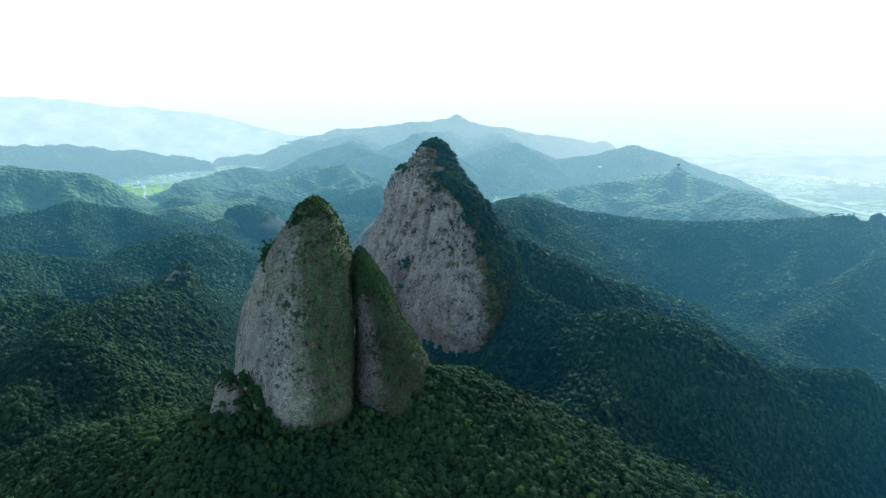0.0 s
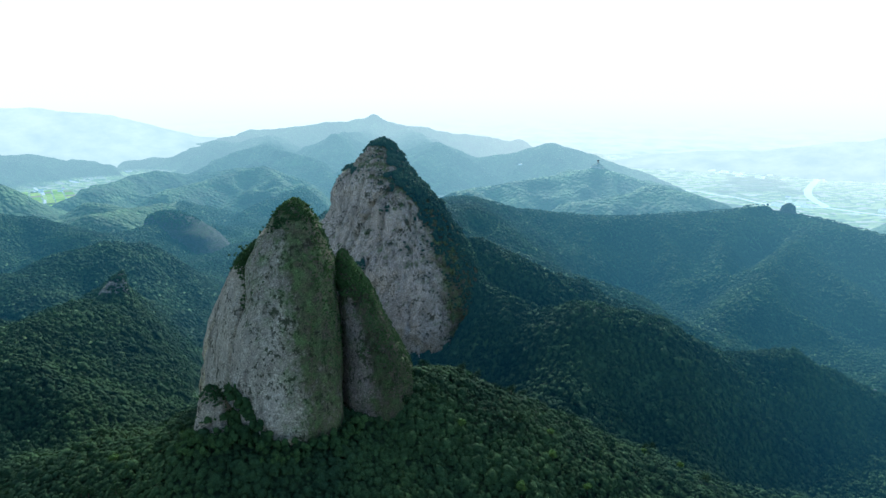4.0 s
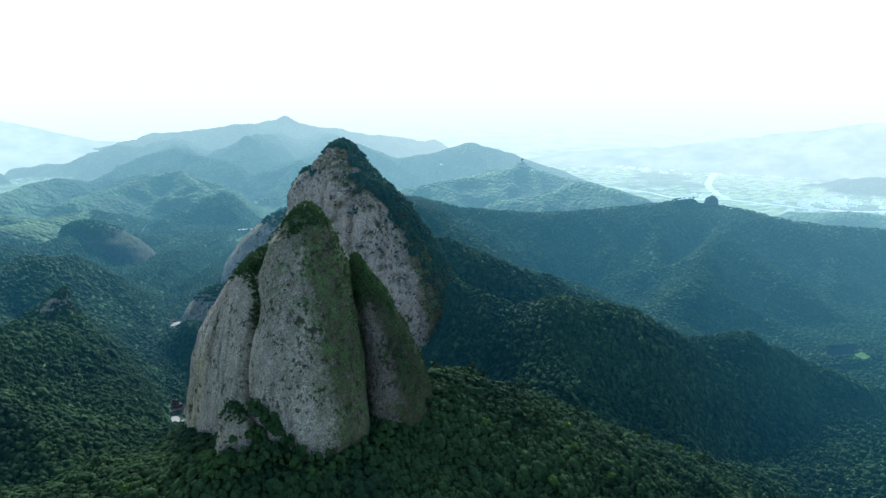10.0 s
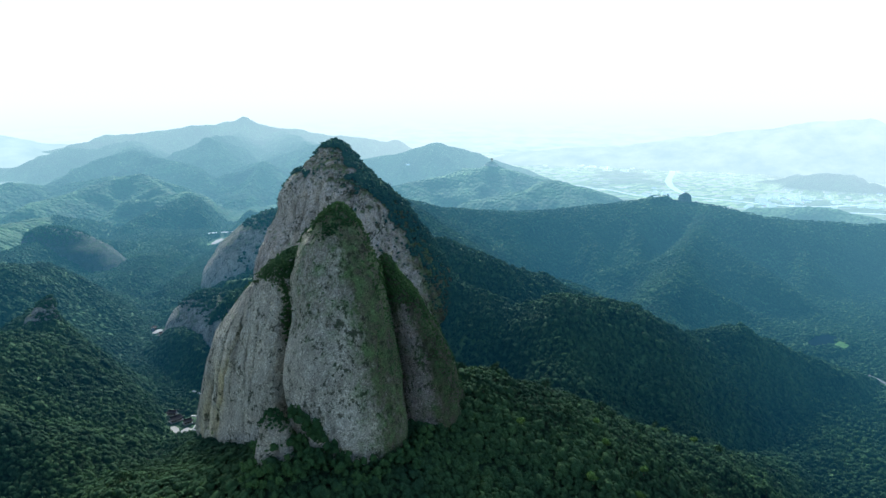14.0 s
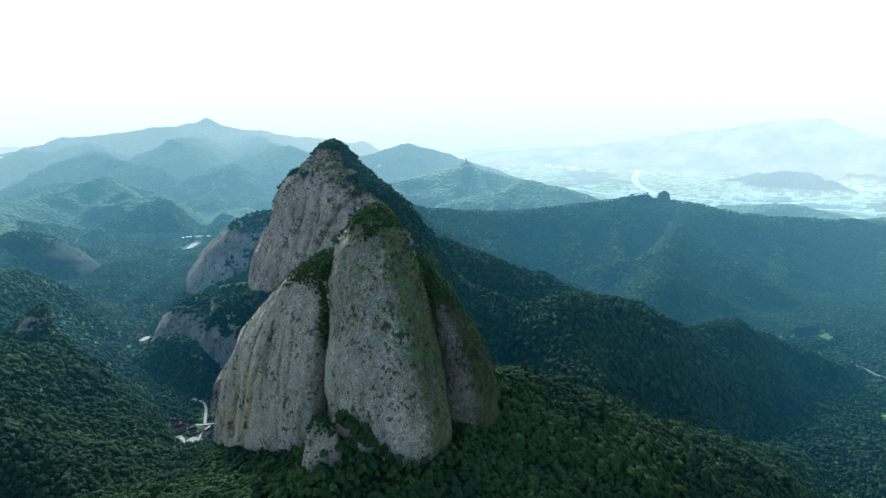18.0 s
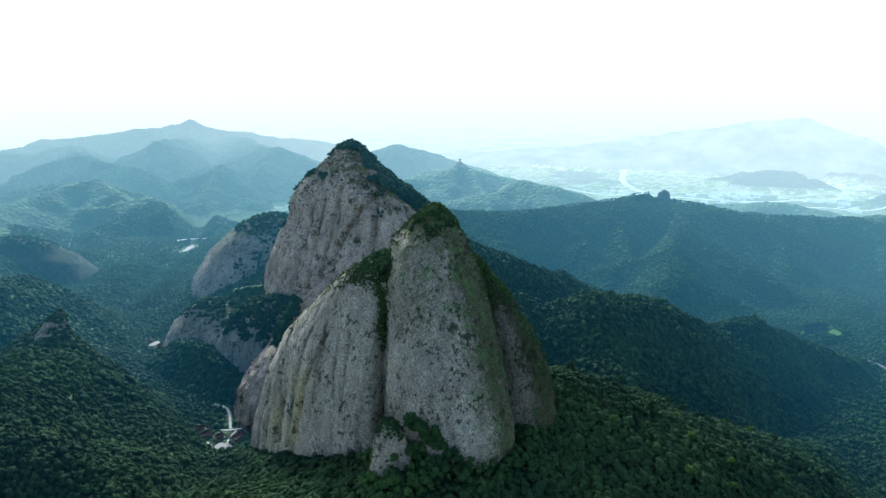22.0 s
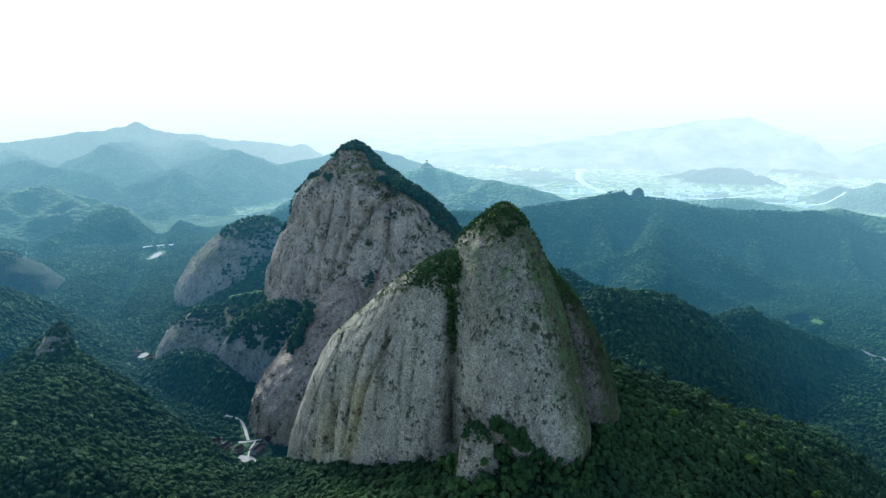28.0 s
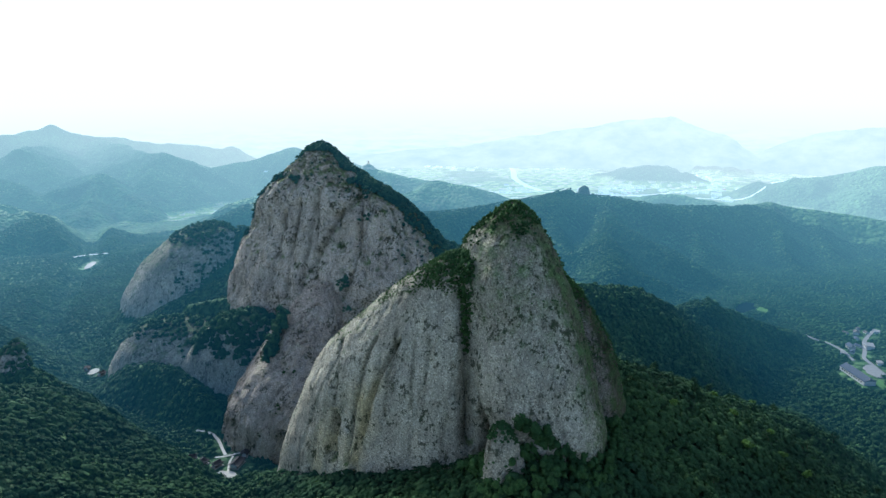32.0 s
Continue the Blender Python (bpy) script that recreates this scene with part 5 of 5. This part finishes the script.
for name, (half, line) in PATHS.items():
    ribbon(name, line, half * (0.52 if "temple" in name else 0.75), M_LANE if "temple" in name else M_CONCRETE, "pale concrete lane winding between the trees", 0.4, "path", 5)


def outline(name, cx, cy, ra, rb, deg, z, mat, seed, label, category, rim=0.8):
    """A patch of ground or water with an uneven edge and a thickness."""
    a = np.linspace(0, 2 * np.pi, 56, endpoint=False)
    k = 1 + 0.16 * vnoise(np.cos(a) * 1.7 + seed, np.sin(a) * 1.7, seed=seed) + 0.06 * vnoise(np.cos(a) * 5 + seed, np.sin(a) * 5, seed=seed + 1)
    c, s = math.cos(radians(deg)), math.sin(radians(deg))
    lx, ly = ra * k * np.cos(a), rb * k * np.sin(a)
    x, y = cx + lx * c - ly * s, cy + lx * s + ly * c
    bm = bmesh.new()
    top_ring = [bm.verts.new((px, py, z)) for px, py in zip(x, y)]
    low = [bm.verts.new((px, py, z - rim)) for px, py in zip(x, y)]
    bm.faces.new(top_ring)
    for i in range(len(a)):
        j = (i + 1) % len(a)
        bm.faces.new((top_ring[i], low[i], low[j], top_ring[j]))
    return tagged(part(name, bm, mat, None), label, category, kind="structure")


outline("pond", 742, 799, 38, 15, 15, 180.2, M_POND, 5, "still dark pond among wooded slopes", "pond")
outline("lake", -172, 2016, 36, 9, 65, 149.8, M_WATER, 8, "narrow lake painted pale as if it mirrored the white sky", "lake")
outline("lawn", 752, 772, 20, 9, 20, 181.0, M_LAWN, 11, "bright mown grass bank beside the pond", "grass")
outline("temple_court", -257, 834, 6, 13, 10, 190.1, M_GRAVEL, 14, "pale gravel court of the temple", "court")
outline("lower_court", -240, 826, 7, 12, 35, 190.1, M_GRAVEL, 17, "pale gravel court of the temple", "court")
outline("gravel_yard", -296, 1246, 11, 7, 60, 171.6, M_GRAVEL, 20, "pale gravel yard at the foot of the rock", "court")
outline("car_park", 640, 540, 26, 12, 40, 171.2, M_CONCRETE, 23, "open gravel yard beside the hall", "court")
outline("green_field", 590, 500, 30, 14, 40, 171.2, M_LAWN, 26, "bright grass field beside the hall", "field")


# the farmed valley: plots between low banks
paddies = tagged(new("paddy_fields"), "green and yellow rice plots on the valley floor", "fields", kind="structure")
rng = np.random.default_rng(77)
for i in range(11):
    for j in range(6):
        u, v = -240 + i * 48, -110 + j * 44
        w, d = 45 * rng.uniform(0.8, 1.0), 40 * rng.uniform(0.8, 1.0)
        ca, sa = math.cos(radians(115)), math.sin(radians(115))
        bm = bmesh.new()
        bmesh.ops.create_cube(bm, size=1, matrix=Matrix.LocRotScale((-1400 + u * ca - v * sa, 3060 + u * sa + v * ca, 94.6 + rng.uniform(0, 0.5)), Euler((0, 0, radians(115 + rng.uniform(-3, 3)))), (w, d, 1.4)))
        part("plot", bm, M_PLOTS[int(rng.choice(4, p=(0.38, 0.42, 0.13, 0.07)))], paddies)

ROADS = [("highway", 9, [(1500, 3000), (1626, 2746), (1670, 2582), (1780, 2500), (1898, 2480), (1960, 2380), (2017, 2208), (2086, 2119), (2232, 2073), (2359, 2065), (2600, 1990)]),
         ("river_road", 16, [(1898, 2490), (1930, 2600), (1989, 2733), (2108, 2901), (2376, 3196), (2558, 3483)]),
         ("country_road", 7, [(2086, 2110), (2200, 1960), (2312, 1898), (2318, 1829), (2384, 1763), (2600, 1600)]),
         ("valley_road", 6, [(-1300, 2850), (-1370, 3010), (-1400, 3090), (-1480, 3250), (-1600, 3450)])]
for name, half, line in ROADS:
    ribbon(name, line, half, M_FAR_ROAD, "pale road across the farmed plain", 1.5, "road", 30)
# the dam road above the lake, with its rail
ribbon("dam_road", [(-215, 2085), (-203, 2097), (-182, 2108), (-150, 2104), (-100, 2092)], 2.2, M_FAR_ROAD, "pale road along the dam", 0.8, "road", 6)


# ---- buildings ----
def box(bm, x, y, z, sx, sy, sz, turn=0.0):
    bmesh.ops.create_cube(bm, size=1, matrix=Matrix.LocRotScale((x, y, z), Euler((0, 0, turn)), (sx, sy, sz)))


def tent(bm, length, width, z0, rise, hip=0.0, lift=0.0, thick=0.35):
    """A gabled or hipped roof with upturned corners and a thickness."""
    L, W = length / 2, width / 2
    rows = []
    for k in range(9):
        t = -1 + k / 4
        y = W * t
        z = z0 + rise * (1 - abs(t)) ** 1.25
        row = []
        for i in range(9):
            s = -1 + i / 4
            shrink = 1 - hip * (1 - abs(t))
            zz = z + lift * abs(t) ** 2 * abs(s) ** 3
            row.append(bm.verts.new((L * s * shrink, y, zz)))
        rows.append(row)
    under = [[bm.verts.new((v.co.x, v.co.y, v.co.z - thick)) for v in row] for row in rows]
    for g, flip in ((rows, False), (under, True)):
        for a in range(8):
            for b in range(8):
                f = (g[a][b], g[a][b + 1], g[a + 1][b + 1], g[a + 1][b])
                bm.faces.new(f[::-1] if flip else f)
    rim = [rows[0][i] for i in range(9)] + [rows[k][8] for k in range(1, 9)] + [rows[8][i] for i in range(7, -1, -1)] + [rows[k][0] for k in range(7, 0, -1)]
    rimu = [under[0][i] for i in range(9)] + [under[k][8] for k in range(1, 9)] + [under[8][i] for i in range(7, -1, -1)] + [under[k][0] for k in range(7, 0, -1)]
    for i in range(len(rim)):
        j = (i + 1) % len(rim)
        bm.faces.new((rim[i], rimu[i], rimu[j], rim[j]))


def temple_hall(x, y, turn, length, width, label):
    hall = new("temple_hall")
    tagged(hall, label, "temple")
    bm = bmesh.new()
    box(bm, 0, 0, 0.3, length + 1.6, width + 1.6, 1.4)
    part("plinth", bm, M_STONE, hall)
    bm = bmesh.new()
    box(bm, 0, 0, 2.5, length - 1.0, width - 1.0, 3.2)
    part("wall", bm, M_PLASTER, hall)
    n = max(3, int(length / 3))
    for i in range(n + 1):
        for s in (-1, 1):
            bm = bmesh.new()
            bmesh.ops.create_cone(bm, cap_ends=True, segments=8, radius1=0.22, radius2=0.2, depth=3.4, matrix=Matrix.Translation((-length / 2 + 0.4 + i * (length - 0.8) / n, s * (width / 2 - 0.35), 2.6)))
            part("column", bm, M_TIMBER, hall)
    for i in range(n):
        bm = bmesh.new()
        box(bm, -length / 2 + 0.4 + (i + 0.5) * (length - 0.8) / n, -(width / 2 - 0.45), 2.2, 1.5, 0.16, 2.4)
        part("door", bm, M_TIMBER, hall)
    bm = bmesh.new()
    tent(bm, length + 3.4, width + 3.6, 4.0, width * 0.36, 0.28, 0.9)
    part("roof", bm, M_TILE, hall, "dark curved tile roof")
    bm = bmesh.new()
    box(bm, 0, 0, 4.1 + width * 0.36, (length + 3.4) * 0.68, 0.5, 0.7)
    part("ridge", bm, M_TILE, hall)
    hall.matrix_world = pose(x, y, float(land(x, y)) + 0.2, 0, 0, turn)
    return hall


for x, y, turn, ln, wd, lab in ((-256, 861, 25, 14, 8, "temple hall with a dark tiled roof beside a gravel court"), (-242, 849, 15, 9, 6.5, "small temple hall with a dark tiled roof"), (-224, 838, 40, 16, 9, "long temple hall with a dark tiled roof among trees"),
                                (-260, 879, -20, 10, 6, "temple hall with a dark roof below a lane"), (-210, 852, 55, 9, 6, "small temple hall under the cliff"), (-288, 1226, 30, 9, 6, "small hall at the foot of the rock"), (-302, 1258, 70, 8, 5.5, "small hall beside a gravel yard")):
    temple_hall(x, y, turn, ln, wd, lab)


def house(length, width, height, roof_mat, wall_mat, label, flat=False, windows=3, glass=None):
    h = new("house")
    tagged(h, label, "house")
    bm = bmesh.new()
    box(bm, 0, 0, height / 2 - 0.5, length, width, height + 1)
    part("wall", bm, wall_mat, h)
    bm = bmesh.new()
    if flat:
        box(bm, 0, 0, height + 0.25, length + 0.8, width + 0.8, 0.5)
    else:
        tent(bm, length + 1.2, width + 1.4, height, width * 0.3)
    part("roof", bm, roof_mat, h)
    for s in (-1, 1):
        for i in range(windows):
            bm = bmesh.new()
            box(bm, (i + 0.5) / windows * length * 0.86 - length * 0.43, s * width / 2, height * 0.55, length / windows * 0.45, 0.2, height * 0.36)
            part("window", bm, glass or M_WINDOW, h)
    bm = bmesh.new()
    box(bm, length / 2, 0, 1.05, 0.2, 1.1, 2.1)
    part("door", bm, glass or M_TIMBER, h)
    return h


def place(h, x, y, turn, scale=1.0, lift=0.0):
    h.matrix_world = pose(x, y, float(land(x, y)) + lift, 0, 0, turn) @ Matrix.Diagonal((scale, scale, scale, 1))
    return h


red = place(house(13, 9, 3.4, M_RED_ROOF, M_PLASTER, "low grey house with a brown roof"), 784, 622, 20)
grey_h = place(house(16, 10, 4.5, M_BLUE_ROOF, M_PLASTER, "pale house with a dark slate roof beside the road"), 711, 601, 40)
flat_h = place(house(18, 12, 6.5, M_CONCRETE, M_PLASTER, "two storey pale building with a flat roof", True, 5), 734, 582, 30)
for ob, x, y, turn in ((red, 798, 612, 60), (red, 806, 628, 10), (red, 772, 634, 75), (grey_h, 727, 596, 70), (grey_h, 690, 590, 15), (flat_h, 812, 600, 20), (grey_h, 760, 612, 35), (flat_h, 676, 545, 35)):
    copy_thing(ob, pose(x, y, float(land(x, y)), 0, 0, turn) @ Matrix.Diagonal((0.65, 0.65, 0.65, 1)))
hall = place(house(58, 17, 6.5, M_BLUE_ROOF, M_PLASTER, "long hall with a dark blue roof and pale end walls", False, 9), 598, 546, 54)
place(house(12, 7, 4.0, M_CONCRETE, M_PLASTER, "small pale building at the edge of the woods", True), 673, 597, 20)
place(house(26, 14, 8, M_FAR_WALL, M_FAR_WALL, "lone white building on a distant wooded hill", True, 5, M_FAR_ROOF), 720, 3041, 15, 0.6, 4)

# towns on the plain
rng = np.random.default_rng(91)
towns = [(2191, 2246, 70, 22), (2308, 2150, 90, 20), (2080, 2190, 60, 10), (2820, 2248, 130, 20), (2724, 3165, 160, 18), (2172, 3485, 220, 22), (1990, 3650, 200, 14), (1780, 2560, 60, 8), (2420, 1850, 90, 14), (-1500, 3290, 40, 5), (2600, 2000, 100, 10)]
town_kinds = [house(24, 14, 7, M_FAR_WALL, M_FAR_WALL, "pale flat roofed building of a far town", True, 4, M_FAR_ROOF), house(20, 12, 5, M_FAR_ROOF, M_FAR_WALL, "small house with a grey roof in a far town", False, 3, M_FAR_ROOF),
              house(46, 20, 8, M_FAR_WALL, M_FAR_WALL, "long white greenhouse or shed on the plain", False, 5, M_FAR_ROOF), house(18, 11, 5, M_FAR_RED, M_FAR_WALL, "small house with a red roof in a far town", False, 3, M_FAR_ROOF)]
used = [False] * 4
for cx, cy, spread, count in towns:
    for _ in range(count):
        x, y = cx + rng.normal(0, spread), cy + rng.normal(0, spread)
        k = int(rng.choice(4, p=(0.3, 0.3, 0.25, 0.15)))
        z = float(land(x, y))
        if z > 112:
            continue
        turn = float(rng.choice([20, 110])) + rng.uniform(-12, 12)
        if used[k]:
            ob = copy_thing(town_kinds[k], pose(x, y, z, 0, 0, turn))
        else:
            ob = place(town_kinds[k], x, y, turn)
            used[k] = True
        tagged(ob, group="buildings of the plain")

# the look-out pavilion on the far knob
pav = tagged(new("pavilion"), "small open look-out pavilion on a rocky knob", "pavilion")
for i in range(6):
    a = i * math.pi / 3
    bm = bmesh.new()
    bmesh.ops.create_cone(bm, cap_ends=True, segments=8, radius1=0.3, radius2=0.3, depth=7, matrix=Matrix.Translation((3 * math.cos(a), 3 * math.sin(a), 3.0)))
    part("post", bm, M_TIMBER, pav)
bm = bmesh.new()
bmesh.ops.create_cone(bm, cap_ends=True, segments=6, radius1=5.2, radius2=0.4, depth=3.2, matrix=Matrix.Translation((0, 0, 8.0)))
part("roof", bm, M_TILE, pav)
bm = bmesh.new()
bmesh.ops.create_cone(bm, cap_ends=True, segments=6, radius1=4.2, radius2=4.2, depth=0.8, matrix=Matrix.Translation((0, 0, 0.2)))
part("floor_slab", bm, M_STONE, pav)
pav.matrix_world = pose(824, 2316, 308.5)

# rail of the dam road
rail = tagged(new("guard_rail"), "white guard rail along the dam road", "rail")
pts = [(-203, 2094), (-182, 2105), (-150, 2101), (-116, 2092)]
for (x0, y0), (x1, y1) in zip(pts, pts[1:]):
    z = float(land((x0 + x1) / 2, (y0 + y1) / 2)) + 0.8
    bm = bmesh.new()
    box(bm, (x0 + x1) / 2, (y0 + y1) / 2, z + 1.6, math.hypot(x1 - x0, y1 - y0), 0.35, 0.8, math.atan2(y1 - y0, x1 - x0))
    part("rail", bm, M_STEEL, rail)
    for q in (0, 0.33, 0.66):
        bm = bmesh.new()
        box(bm, x0 + q * (x1 - x0), y0 + q * (y1 - y0), z + 0.8, 0.4, 0.4, 2.2)
        part("post", bm, M_STEEL, rail)


# ---- single trees that stand out of the woods ----
M_BRIGHT = forest_material("bright_leaves", (0.07, 0.13, 0.04), (0.11, 0.19, 0.05), (0.16, 0.25, 0.07))
M_PINE = forest_material("pine_leaves", (0.04, 0.08, 0.045), (0.06, 0.11, 0.06), (0.08, 0.14, 0.075))


def tree(seed, height, leaf, label):
    """A broadleaf tree: tapered trunk, limbs, and a crown of many leaf clumps with gaps."""
    rng = np.random.default_rng(seed)
    t = tagged(new("tree"), label, "tree")
    bm = bmesh.new()
    bmesh.ops.create_cone(bm, cap_ends=True, segments=8, radius1=0.32, radius2=0.14, depth=height * 0.6, matrix=Matrix.Translation((0, 0, height * 0.3 - 0.6)))
    part("trunk", bm, M_BARK, t)
    lobes = []
    for i in range(5):
        a, up = i * 1.257 + rng.uniform(-0.4, 0.4), rng.uniform(0.35, 0.6)
        d = Vector((math.cos(a), math.sin(a), 0.9)).normalized()
        start = Vector((0, 0, height * up))
        ln = height * rng.uniform(0.25, 0.36)
        bm = bmesh.new()
        bmesh.ops.create_cone(bm, cap_ends=True, segments=6, radius1=0.13, radius2=0.05, depth=ln, matrix=Matrix.Translation(start + d * ln / 2) @ d.to_track_quat("Z", "Y").to_matrix().to_4x4())
        part("limb", bm, M_BARK, t)
        lobes.append(start + d * ln)
    lobes.append(Vector((0, 0, height * 0.82)))
    V, Fq, k = [], [], 0
    for c in lobes:
        r = height * rng.uniform(0.16, 0.24)
        for _ in range(46):
            n = rng.normal(0, 1, 3)
            n /= np.linalg.norm(n)
            p = np.array(c) + n * r * rng.uniform(0.6, 1.1)
            u = np.cross(n + rng.normal(0, 0.5, 3), rng.normal(0, 1, 3))
            u /= np.linalg.norm(u)
            w = np.cross(n, u)
            s = rng.uniform(0.3, 0.6)
            V += [p - s * u - s * w, p + s * u - s * 0.7 * w, p + s * 0.8 * u + s * w, p - s * 0.8 * u + s * 0.9 * w]
            Fq.append((k, k + 1, k + 2, k + 3))
            k += 4
    mesh_object("crown", np.array(V), np.array(Fq), leaf, t, smooth=False)
    return t


kinds = [tree(501, 9.5, M_BRIGHT, "young tree with bright yellow green leaves above the woods"), tree(502, 11.5, M_FOREST, "tall broadleaf tree with an open green crown"), tree(503, 10.5, M_PINE, "dark green tree standing above the forest canopy"), tree(504, 8.5, M_FOREST, "rounded broadleaf tree on the slope below the rock")]
rng = np.random.default_rng(19)
first = [True] * 4
for i in range(110):
    k = int(rng.choice(4, p=(0.3, 0.3, 0.06, 0.34)))
    x, y = rng.uniform(-330, 260), rng.uniform(380, 620)
    if abs(x + 105) < 75 and y > 440 or math.hypot(x + 165, y - 600) < 120:
        continue
    m = pose(x, y, float(land(x, y)) - 0.5, 0, 0, rng.uniform(0, 360))
    if first[k]:
        kinds[k].matrix_world = m
        first[k] = False
        ob = kinds[k]
    else:
        ob = copy_thing(kinds[k], m)
    tagged(ob, group="trees above the canopy")
